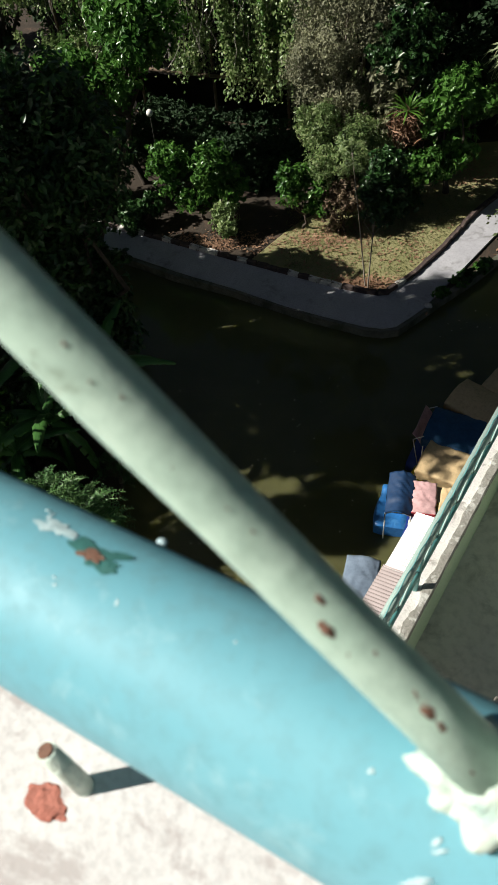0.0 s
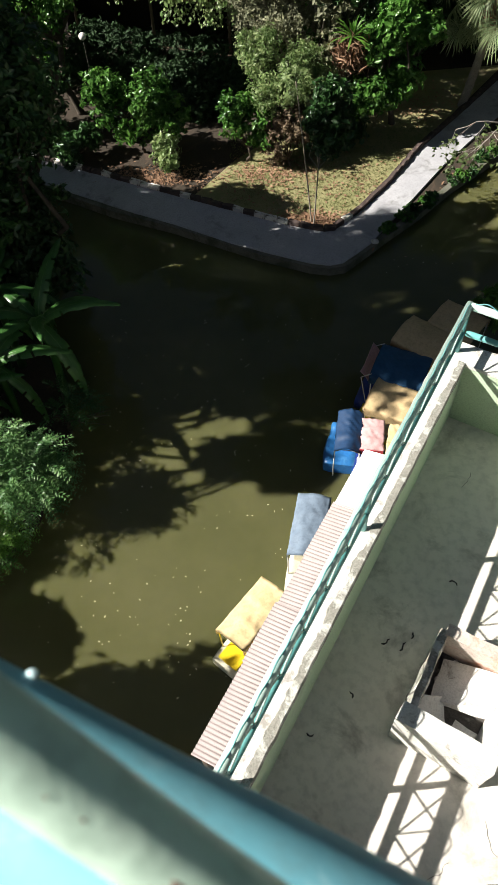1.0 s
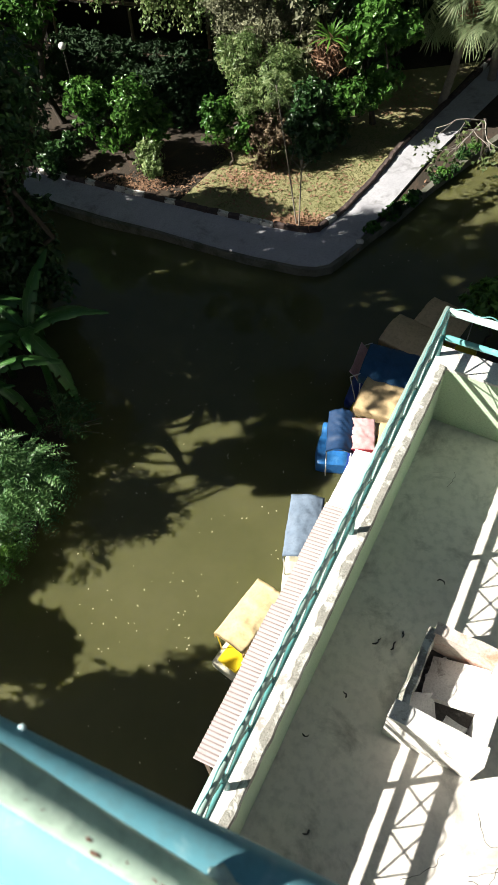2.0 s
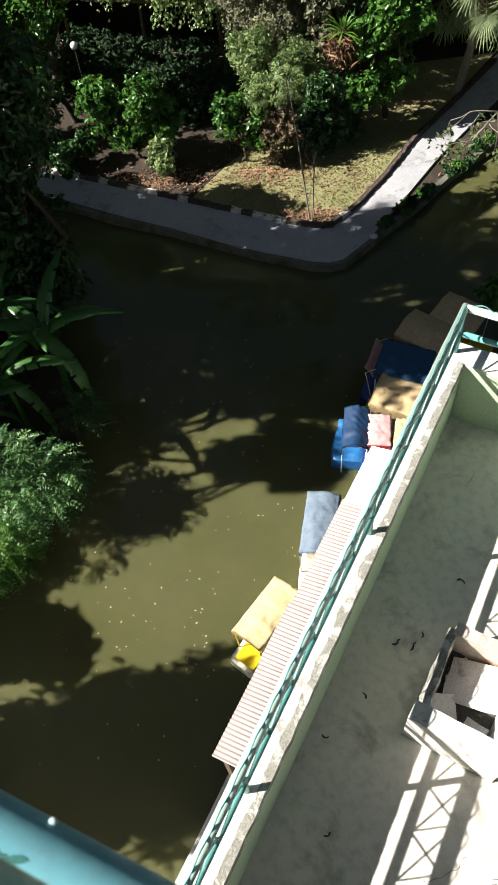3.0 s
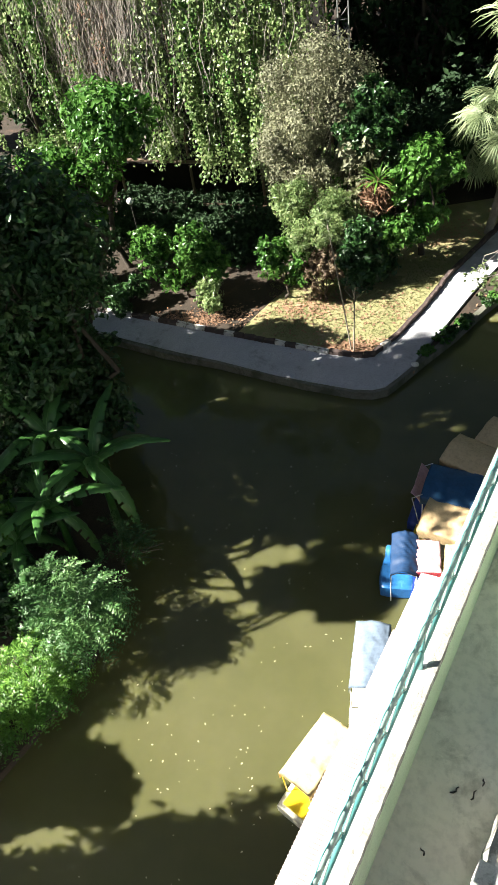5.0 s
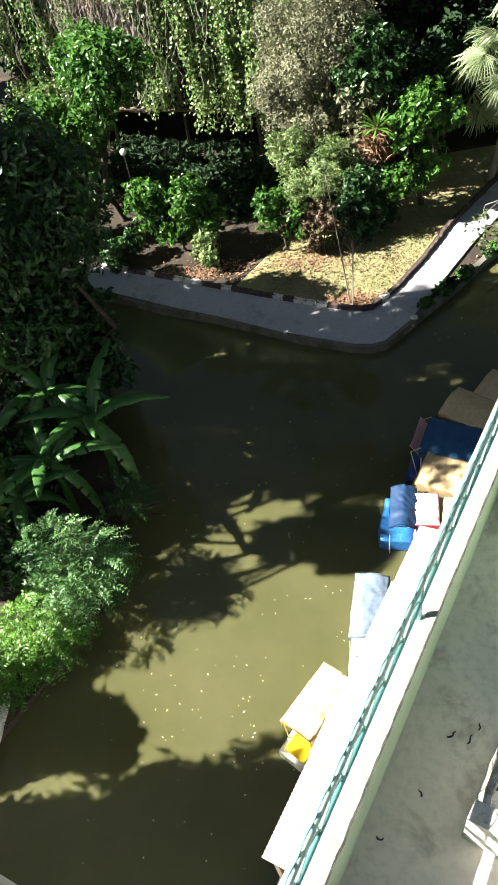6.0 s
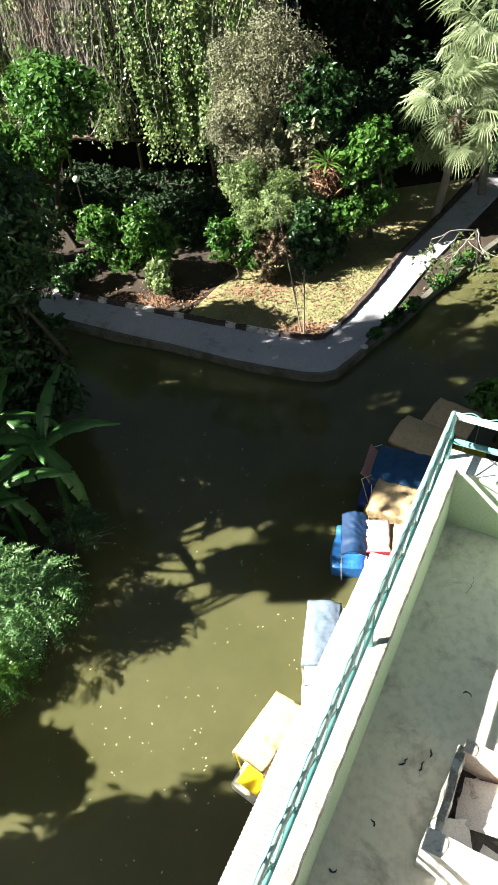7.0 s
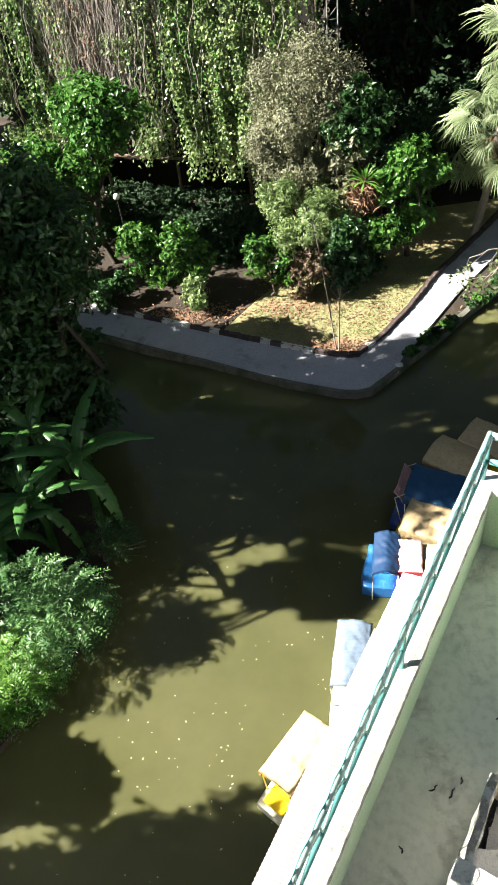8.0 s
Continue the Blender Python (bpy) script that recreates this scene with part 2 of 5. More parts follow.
def leaves(name, centres, normals, size, material, parent, rng, aspect=0.5, label="", spread=0.7, droop=0.3):
    """Many small folded leaves, each with its own tilt."""
    n = len(centres)
    nrm = normals + rng.normal(0, spread, (n, 3))
    nrm /= np.linalg.norm(nrm, axis=1)[:, None] + 1e-9
    along = np.cross(nrm, rng.normal(0, 1, (n, 3)))
    along[:, 2] -= droop
    along -= nrm * (along * nrm).sum(1)[:, None]
    along /= np.linalg.norm(along, axis=1)[:, None] + 1e-9
    across = np.cross(nrm, along)
    s = (size * rng.uniform(0.6, 1.35, n))[:, None]
    base = centres - along * s * 0.5
    mid = centres + along * s * 0.05
    tip = centres + along * s * 0.5 - nrm * s * 0.12
    l = mid + across * s * aspect * 0.5 + nrm * s * 0.08
    r = mid - across * s * aspect * 0.5 + nrm * s * 0.08
    v = np.stack([base, l, tip, r], 1).reshape(-1, 3)
    i = np.arange(n)[:, None] * 4
    faces = np.concatenate([i + np.array([[0, 2, 1]]), i + np.array([[0, 3, 2]])], 0)
    me = bpy.data.meshes.new(name)
    me.vertices.add(len(v))
    me.vertices.foreach_set("co", v.ravel())
    me.loops.add(faces.size)
    me.loops.foreach_set("vertex_index", faces.ravel().astype(np.int32))
    me.polygons.add(len(faces))
    me.polygons.foreach_set("loop_start", np.arange(len(faces), dtype=np.int32) * 3)
    me.update(calc_edges=True)
    me.materials.append(material)
    ob = new(name, me)
    ob.parent = parent
    return tagged(ob, label)


def crown_points(rng, blobs, n):
    """Points in the shells of lumps (x, y, z, radius), with small clumps and gaps."""
    vol = np.array([b[3] ** 2 for b in blobs])
    pick = rng.choice(len(blobs), n // 9, p=vol / vol.sum())
    d = rng.normal(0, 1, (len(pick), 3))
    d /= np.linalg.norm(d, axis=1)[:, None]
    bl = np.array(blobs)[pick]
    k = 0.4 + 0.85 * rng.random(len(pick)) ** 0.8
    c = bl[:, :3] + d * (bl[:, 3] * k)[:, None] * np.array([1, 1, 0.85])
    spread = bl[:, 3] * 0.11
    c = np.repeat(c, 9, 0) + rng.normal(0, 1, (len(pick) * 9, 3)) * np.repeat(spread, 9)[:, None]
    nd = np.repeat(d, 9, 0)
    nd[:, 2] += 0.5
    return c, nd


def tree(name, label, category, at, blobs, n, size, material, seed, trunk_r=0.12, bark="bark", group="", aspect=0.5):
    """Tapered trunk, one limb to each lump of the crown, and the crown's leaves. blobs: world lumps."""
    rng = np.random.default_rng(seed)
    ob = thing(name, pose(*at), label, category, group)
    o = np.array(at)
    loc = [(b[0] - o[0], b[1] - o[1], b[2] - o[2], b[3]) for b in blobs]
    mean = np.mean([b[:3] for b in loc], 0)
    fork = Vector((mean[0] * 0.35, mean[1] * 0.35, max(0.25, min(b[2] - b[3] for b in loc) * 0.8)))
    bend = Vector(rng.normal(0, 0.08, 3)) * fork.length
    bend.z = 0
    part("trunk", tube(bmesh.new(), [(0, 0, -0.15), (0, 0, 0.1), fork * 0.5 + bend, fork], [trunk_r * 1.5, trunk_r * 1.1, trunk_r * 0.9, trunk_r * 0.75], 9), M[bark], ob)
    for b in loc:
        end = Vector(b[:3])
        m1 = fork.lerp(end, 0.5) + Vector(rng.normal(0, 0.12, 3)) * (end - fork).length
        bm = tube(bmesh.new(), [fork, m1, end], [trunk_r * 0.55, trunk_r * 0.38, trunk_r * 0.15], 6)
        for _ in range(4):
            d = Vector(rng.normal(0, 1, 3)).normalized() * b[3] * 0.8
            tube(bm, [m1.lerp(end, 0.5 + 0.5 * rng.random()), end + d * 0.5 + Vector((0, 0, 0.1)), end + d], [trunk_r * 0.2, trunk_r * 0.12, trunk_r * 0.05], 4)
        part("limb", bm, M[bark], ob)
    c, nd = crown_points(rng, loc, n)
    leaves("crown", c, nd, size, M[material], ob, rng, aspect)
    return ob


def lumps(rng, centre, extent, k, r):
    """k lumps scattered in an ellipsoid."""
    out = []
    while len(out) < k:
        d = rng.uniform(-1, 1, 3)
        if d @ d < 1:
            out.append((*(np.array(centre) + d * np.array(extent)), r * rng.uniform(0.7, 1.25)))
    return out


# The pond, its banks and the path ------------------------------------------------
EDGE = [(-16.0, 27.1), (-9.5, 23.75), (-7.6, 22.8), (-6.1, 22.0), (-3.87, 21.1), (-0.76, 19.58), (0.99, 18.9), (1.6, 18.8), (2.1, 18.9), (2.6, 19.38), (3.6, 20.4), (4.85, 21.6), (6.2, 23.1), (8.65, 25.4), (14.0, 30.2)]
POND = EDGE + [(24, 33), (24, 27), (9.2, 17.0), (6.3, 14.4), (4.6, 12.2), (3.2, 10.4), (1.79, 9.1), (-4.0, -2.0), (-9, -8), (-13, -4), (-9.6, 4.2), (-7.7, 7.1),
               (-6.5, 9.2), (-6.1, 12.2), (-7.0, 15.0), (-8.6, 18.0), (-11.5, 22.0), (-15.5, 26.0)]


def ground_sheet():
    bm = bmesh.new()
    outer = [bm.verts.new((x, y, 0.25)) for x, y in ((-900, -900), (900, -900), (900, 900), (-900, 900))]
    inner = [bm.verts.new((x, y, 0.25)) for x, y in POND]
    low = [bm.verts.new((x, y, -0.6)) for x, y in POND]
    loop = lambda vs: [bm.edges.new((a, b)) for a, b in zip(vs, vs[1:] + vs[:1])]
    bmesh.ops.triangle_fill(bm, edges=loop(outer) + loop(inner), use_beauty=True)
    k = len(inner)
    for i in range(k):
        bm.faces.new((inner[i], inner[(i + 1) % k], low[(i + 1) % k], low[i]))
    bmesh.ops.recalc_face_normals(bm, faces=bm.faces)
    ob = part("ground", bm, M["soil"])
    return tagged(ob, "brown soil ground with leaf litter round the pond", "ground", kind="structure")


ground_sheet()
bm = bmesh.new()
bmesh.ops.create_grid(bm, x_segments=1, y_segments=1, size=40, matrix=Matrix.Translation((0, 10, 0)))
tagged(part("water", bm, M["water"]), "murky green pond water with floating petals", "water", kind="structure")

# Path: outer and inner line, bent round a corner
OUTER = [(-16.0, 27.2), (-9.5, 23.87), (-7.6, 22.95), (-5.4, 21.85), (-3.85, 21.16), (-1.75, 20.08), (-0.37, 19.5), (1.0, 18.98), (1.6, 18.88), (2.05, 18.98), (2.5, 19.4), (3.05, 19.95), (3.85, 21.15), (4.65, 22.25), (6.05, 24.3), (8.2, 27.0), (11.4, 31.0)]
INNER = [(-15.2, 28.2), (-9.0, 25.0), (-7.45, 24.35), (-5.1, 23.3), (-3.4, 22.55), (-1.45, 21.7), (-0.2, 21.15), (0.95, 20.74), (1.5, 20.6), (1.85, 20.68), (2.25, 21.08), (2.7, 21.55), (3.3, 22.3), (4.1, 23.4), (5.3, 25.35), (7.2, 27.75), (10.4, 31.9)]


def strip(out, inn, z0, z1):
    bm = bmesh.new()
    rows = [[bm.verts.new((x, y, z)) for (x, y), z in ((o, z0), (o, z1), (i, z1), (i, z0))] for o, i in zip(out, inn)]
    for a, b in zip(rows, rows[1:]):
        for k in range(3):
            bm.faces.new((a[k], b[k], b[k + 1], a[k + 1]))
    bm.faces.new(rows[0])
    bm.faces.new(rows[-1][::-1])
    bmesh.ops.recalc_face_normals(bm, faces=bm.faces)
    return bm


def offset(line, d):
    out = []
    for i, p in enumerate(line):
        a, b = Vector(line[max(i - 1, 0)]), Vector(line[min(i + 1, len(line) - 1)])
        t = (b - a).normalized()
        out.append((p[0] + t.y * d, p[1] - t.x * d))
    return out


path = tagged(part("path", strip(OUTER, INNER, 0.05, 0.34), M["path"]), "grey concrete footpath bending round the bank", "path", kind="structure")
tagged(part("path_edge", strip(offset(EDGE, 0.06), offset(EDGE, -0.16), -0.5, 0.31), M["path_edge"]), "weathered concrete edge of the footpath at the water", "kerb", kind="structure")
lawn = bmesh.new()
vs = [lawn.verts.new((x, y, 0.275)) for x, y in offset(INNER, -0.28)[4:16] + [(9.6, 31.6), (4.0, 31.0), (-1.8, 25.0)]]
lawn.faces.new(vs)
bmesh.ops.recalc_face_normals(lawn, faces=lawn.faces)
tagged(part("lawn", lawn, M["lawn"]), "dry patchy lawn inside the path's bend", "lawn", kind="structure")

# Kerb of painted stones along the inner side
kerb = thing("kerb", pose(0, 0, 0), "row of black and white painted kerb stones", "kerb", kind="structure")
KERB_LINE = offset(INNER, -0.09)
dist, stone_meshes = 0.0, {}


def stone_mesh(seed):
    rng = random.Random(seed)
    bm = new_box(-0.21, 0.21, -0.085, 0.085, 0.0, 0.24, bevel=0.03)
    for v in bm.verts:
        v.co += Vector((rng.uniform(-1, 1), rng.uniform(-1, 1), rng.uniform(-1, 1))) * 0.018
    return bm


rng = random.Random(5)
STONES = [part("stone", stone_mesh(i), M["kerb_white" if i < 3 else "kerb_dark"], kerb) for i in range(6)]
first = [True] * 6
for a, b in zip(KERB_LINE, KERB_LINE[1:]):
    seg = Vector(b) - Vector(a)
    while dist < seg.length:
        p = Vector(a) + seg.normalized() * dist
        white = rng.random() < (0.55 if p.x < 1.9 else 0.06)
        k = rng.randrange(3) + (0 if white else 3)
        m = pose(p.x, p.y, 0.25, rng.uniform(-5, 5), rng.uniform(-5, 5), math.degrees(math.atan2(seg.y, seg.x)) + rng.uniform(-7, 7))
        if first[k]:
            first[k], ob = False, STONES[k]
        else:
            ob = STONES[k].copy()
            scene.collection.objects.link(ob)
        ob.matrix_basis = m
        dist += 0.43
    dist -= seg.length

# The terrace five metres below, in its own axes: x to the right, y away -----------
TM = pose(1.35, 3.68, 12.0, 0, 0, -27.9)


def in_terrace(ob):
    ob.matrix_basis = TM
    return ob


in_terrace(tagged(part("floor", new_box(-0.2, 6.0, -6.0, 0.2, -0.3, 0.0), M["floor"]), "stained grey concrete terrace floor", "floor", kind="structure"))


def rough_wall(x0, x1, y0, y1, z0, z1, seed, n=0):
    """A wall with slightly uneven arrises."""
    bm = new_box(x0, x1, y0, y1, z0, z1)
    cuts = [e for e in bm.edges if e.calc_length() > 1.0]
    bmesh.ops.subdivide_edges(bm, edges=cuts, cuts=n or 60, use_grid_fill=True)
    top = [v for v in bm.verts if abs(v.co.z - z1) < 1e-4]
    for v in top:
        k = noise.noise(v.co * 4 + Vector((seed, 0, 0)))
        v.co.z += 0.012 * k
        v.co.x += 0.008 * noise.noise(v.co * 9 + Vector((0, seed, 0)))
        v.co.y += 0.008 * noise.noise(v.co * 9 + Vector((0, 0, seed)))
    return bm


def parapet(name, a, seed, label):
    wall = in_terrace(tagged(part(name, rough_wall(*a, 0.0, 0.635, seed), M["wall_green"]), label, "wall", kind="structure"))
    x0, x1, y0, y1 = a
    part("coping", rough_wall(x0 - 0.008, x1 + 0.006, y0 - (0.0 if x1 - x0 < 1 else 0.006), y1 + 0.008, 0.637, 0.665, seed + 3), M["wall_top"], wall, "worn white painted coping")
    return wall


def arris(y0, y1, seed, parent):
    """Broken mortar along the coping's inner edge."""
    n = int((y1 - y0) / 0.02)
    v, f = [], []
    for i in range(n + 1):
        y = y0 + (y1 - y0) * i / n
        a = 0.056 + 0.02 * noise.noise(Vector((seed, y * 6, 0))) + 0.010 * noise.noise(Vector((seed, y * 25, 3)))
        b = 0.008 + 0.006 * noise.noise(Vector((seed, y * 9, 9)))
        h = 0.684 + 0.006 * noise.noise(Vector((seed, y * 12, 5)))
        v += [(-a, y, 0.655), (-a + 0.008, y, h), (b - 0.006, y, h - 0.002), (b, y, 0.652), (b - 0.002, y, 0.60 + 0.02 * noise.noise(Vector((seed, y * 11, 7)))), (-0.01, y, 0.60)]
    for i in range(n):
        for k in range(5):
            p = i * 6 + k
            f.append((p, p + 6, p + 7, p + 1))
    return data_part("worn_edge", v, f, M["arris"], parent, "crumbling grey mortar edge")


long_wall = parapet("wall_parapet", (-0.2, 0.0, -5.9, 0.2), 1.0, "low pale green parapet wall of the terrace")
end_wall = parapet("wall_parapet_end", (0.004, 6.0, 0.0, 0.2), 2.0, "low pale green parapet wall at the terrace's end")
arris(-5.9, -0.002, 2.0, long_wall)
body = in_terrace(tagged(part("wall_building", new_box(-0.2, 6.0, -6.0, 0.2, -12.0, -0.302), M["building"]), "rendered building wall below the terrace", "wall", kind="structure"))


def railing(length, m, label, first_post, plates=True):
    """Two pipes on posts, upright and crossed rods between them, a wavy wire on top. Runs along +y, from y = 0 back to -length."""
    ob = thing("railing", m, label, "railing", "terrace railings")
    part("top_rail", tube(bmesh.new(), [(0, 0.02, 1.14), (0, -length, 1.14)], 0.029, 12), M["pale_teal"], ob, "faded pale teal pipe")
    part("lower_rail", tube(bmesh.new(), [(0, 0, 0.875), (0, -length, 0.875)], 0.024, 12), M["teal"], ob)
    for z in (1.075,) if plates else ():
        part("rail_plate", new_box(-0.007, 0.007, -length, 0.0, z, z + 0.06), M["teal"], ob)
    y, posts = first_post, []
    while y > -length:
        posts.append(y)
        part("post", tube(bmesh.new(), [(0, y, 0.63), (0, y, 1.13)], 0.021, 8), M["teal"], ob)
        y -= 1.75
    cell = 1.75 / 6
    y = first_post
    while y - cell > -length:
        a, b = y, y - cell
        part("rod", tube(bmesh.new(), [(0, a, 0.89), (0, b, 1.12)], 0.0065, 5), M["pale_teal"], ob)
        part("rod", tube(bmesh.new(), [(0.008, b, 0.89), (0.008, a, 1.12)], 0.0065, 5), M["pale_teal"], ob)
        if not any(abs(b - p) < 0.05 for p in posts):
            part("rod", tube(bmesh.new(), [(0, b, 0.89), (0, b, 1.12)], 0.006, 5), M["pale_teal"], ob)
        y -= cell
    n = int(length / 0.012)
    pts = [(0.004, -length * i / n, 1.165 + 0.034 * (0.5 - 0.5 * math.cos(2 * math.pi * length * i / n / 0.19))) for i in range(n + 1)]
    part("wavy_wire", tube(bmesh.new(), pts, 0.0046, 5), M["wire"], ob, "thin wavy wire welded on top")
    return ob


railing(6.0, TM @ pose(-0.1, 0.1, 0), "teal pipe railing with crossed rods on the long parapet", 0.0)
railing(5.9, TM @ pose(-0.07, 0.1, 0, 0, 0, 90), "teal pipe railing with crossed rods on the end parapet", -1.72, False)

# A broken masonry box on the terrace
planter = thing("masonry_box", TM @ pose(0.852, -2.235, 0, 0, 0, -2), "broken white masonry box with rubble on the terrace", "planter")
W, D, HT = 0.27, 0.325, 0.42


def slab(x0, x1, y0, y1, z0, z1, seed, amt=0.012):
    bm = new_box(x0, x1, y0, y1, z0, z1)
    bmesh.ops.subdivide_edges(bm, edges=bm.edges[:], cuts=6, use_grid_fill=True)
    for v in bm.verts:
        v.co += Vector([noise.noise(v.co * 7 + Vector((seed + i * 9, 0, 0))) for i in range(3)]) * amt
    return bm


part("side", slab(-W, -W + 0.055, -D, D, 0, HT - 0.03, 1, 0.03), M["arris"], planter, "crumbled side wall")
part("side", slab(W - 0.08, W + 0.02, -D, D, 0, HT, 2), M["wall_top"], planter)
part("front", slab(-W - 0.02, W + 0.04, -D - 0.03, -D + 0.09, 0, HT, 3, 0.006), M["wall_top"], planter)
part("back", slab(-W + 0.03, W, D - 0.05, D + 0.03, 0, HT - 0.01, 4), surface("stained_brick_face", (0.66, 0.60, 0.55), (0.55, 0.46, 0.40), (0.55, 0.22, 0.12), 5, 60, 0.9, 0.5, stain_scale=4), planter, "back wall stained with orange rust")
part("bottom", slab(-W + 0.02, W - 0.02, -D + 0.02, D - 0.02, 0.01, 0.12, 5), M["soot"], planter)
for x, y, z, sx, sy, rx, ry, rz, sd in ((0.02, 0.10, 0.205, 0.19, 0.15, -8, -17, 6, 21), (-0.13, -0.14, 0.185, 0.09, 0.10, 14, 12, 30, 22), (0.10, -0.17, 0.165, 0.08, 0.06, 6, -20, -15, 23)):
    piece = part("broken_slab", slab(-sx, sx, -sy, sy, -0.02, 0.02, sd, 0.02), M["wall_top"], planter)
    piece.matrix_basis = pose(x, y, z, rx, ry, rz)
rs = random.Random(8)
for i in range(14):
    part("rubble", blob(bmesh.new(), (rs.uniform(-0.18, 0.16), rs.uniform(-0.2, 0.26), 0.13), (rs.uniform(0.012, 0.03), rs.uniform(0.012, 0.03), 0.018), i + 4, 0.6, 1.8, 2), M["chipped"], planter)

# Black twigs and droppings on the floor
for i, (x, y) in enumerate(((0.29, -2.02), (0.42, -2.0), (0.56, -1.34), (0.37, -3.28), (0.10, -2.76), (0.26, -2.45), (0.47, -1.82))):
    r = random.Random(i + 20)
    bm = bmesh.new()
    for _ in range(1):
        a = r.uniform(0, 6.28)
        p = Vector((r.uniform(-0.02, 0.02), r.uniform(-0.02, 0.02), 0.004))
        pts = [p]
        for k in range(4):
            a += r.uniform(-1.3, 1.3)
            p = p + Vector((math.cos(a), math.sin(a), 0)) * (0.02 if i < 3 else 0.014)
            pts.append(p + Vector((0, 0, r.uniform(-0.002, 0.004))))
        tube(bm, pts, [0.004, 0.0065, 0.0045, 0.005, 0.0025], 5)
    t = part("twig", bm, M["debris"])
    t.matrix_basis = TM @ pose(x - 0.02, y - 0.04, 0)
    tagged(t, "small black dry twig lying on the concrete floor", "twig", "floor twigs")

# Corrugated lean-to roof over the landing, far below
roof = thing("corrugated_roof", TM, "weathered corrugated sheet roof over the boat landing", "roof")


def sheet(y0, y1, x0, x1, z0, z1, seed, pitch=0.078, amp=0.016):
    n = int((y1 - y0) / pitch * 6)
    xs = [x0, x0 * 0.7 + x1 * 0.3, x1]
    verts, faces = [], []
    rr = random.Random(seed)
    skew = rr.uniform(-0.03, 0.03)
    for layer in (0.0, -0.004):
        for j, x in enumerate(xs):
            for i in range(n + 1):
                y = y0 + (y1 - y0) * i / n
                verts.append((x, y + skew * j / 2, z0 + (z1 - z0) * (x - x0) / (x1 - x0) + amp * math.sin(2 * math.pi * (y - y0) / pitch) + layer))
    k, m = n + 1, 3 * (n + 1)
    for j in range(2):
        for i in range(n):
            a = j * k + i
            faces += [(a, a + k, a + k + 1, a + 1), (m + a, m + a + 1, m + a + k + 1, m + a + k)]
    faces += [(i, i + 1, m + i + 1, m + i) for i in range(n)]
    return verts, faces


for i, (y0, y1, x0, mt) in enumerate(((-2.33, -0.55, -2.0, "roof"), (-0.62, 0.62, -2.02, "roof"), (0.55, 1.72, -1.98, "roof"), (1.66, 2.99, -2.0, "roof"), (2.93, 4.42, -1.97, "roof_white"))):
    v, f = sheet(y0, y1, x0, -0.22, -7.5 + 0.012 * (i % 2), -7.1 + 0.012 * (i % 2), i)
    ob = data_part("sheet", v, f, M[mt], roof, "plain white sheet" if mt == "roof_white" else "", smooth=True)
for y in (-2.2, 0.0, 2.2, 4.2):
    part("support", new_box(-1.9, -1.8, y - 0.05, y + 0.05, -11.55, -7.52), M["wood"], roof)
    part("rafter", new_box(-1.95, -0.22, y - 0.03, y + 0.03, -7.62, -7.54), M["wood"], roof)
in_terrace(tagged(part("quay", slab(-2.3, -0.22, -6, 5.0, -12.5, -11.5, 8, 0.03), M["wall_top"]), "white concrete quay below the corrugated roof", "quay", kind="structure"))

# Pedal boats -----------------------------------------------------------------------


def hull_mesh(L, Wd, h):
    """Two rounded floats joined by a deck, with an upturned bow."""
    bm = bmesh.new()
    secs = []
    for i in range(11):
        u = i / 10
        y = (u - 0.5) * L
        w = Wd / 2 * (0.72 + 0.28 * math.sin(math.pi * min(1, 0.25 + u * 0.9)))
        z = h * (1.0 + 0.25 * max(0, u - 0.75) * 4 * (u - 0.75) * 4)
        secs.append([bm.verts.new(p) for p in ((-w, y, 0.1 * h), (-w * 1.02, y, z * 0.75), (-w * 0.9, y, z), (-w * 0.55, y, z * (0.85 if 0.2 < u < 0.8 else 1.0)),
                                               (w * 0.55, y, z * (0.85 if 0.2 < u < 0.8 else 1.0)), (w * 0.9, y, z), (w * 1.02, y, z * 0.75), (w, y, 0.1 * h), (0, y, -0.12))])
    for a, b in zip(secs, secs[1:]):
        for k in range(9):
            bm.faces.new((a[k], a[(k + 1) % 9], b[(k + 1) % 9], b[k])).smooth = True
    bm.faces.new(secs[0])
    bm.faces.new(secs[-1][::-1])
    bmesh.ops.recalc_face_normals(bm, faces=bm.faces)
    return bm


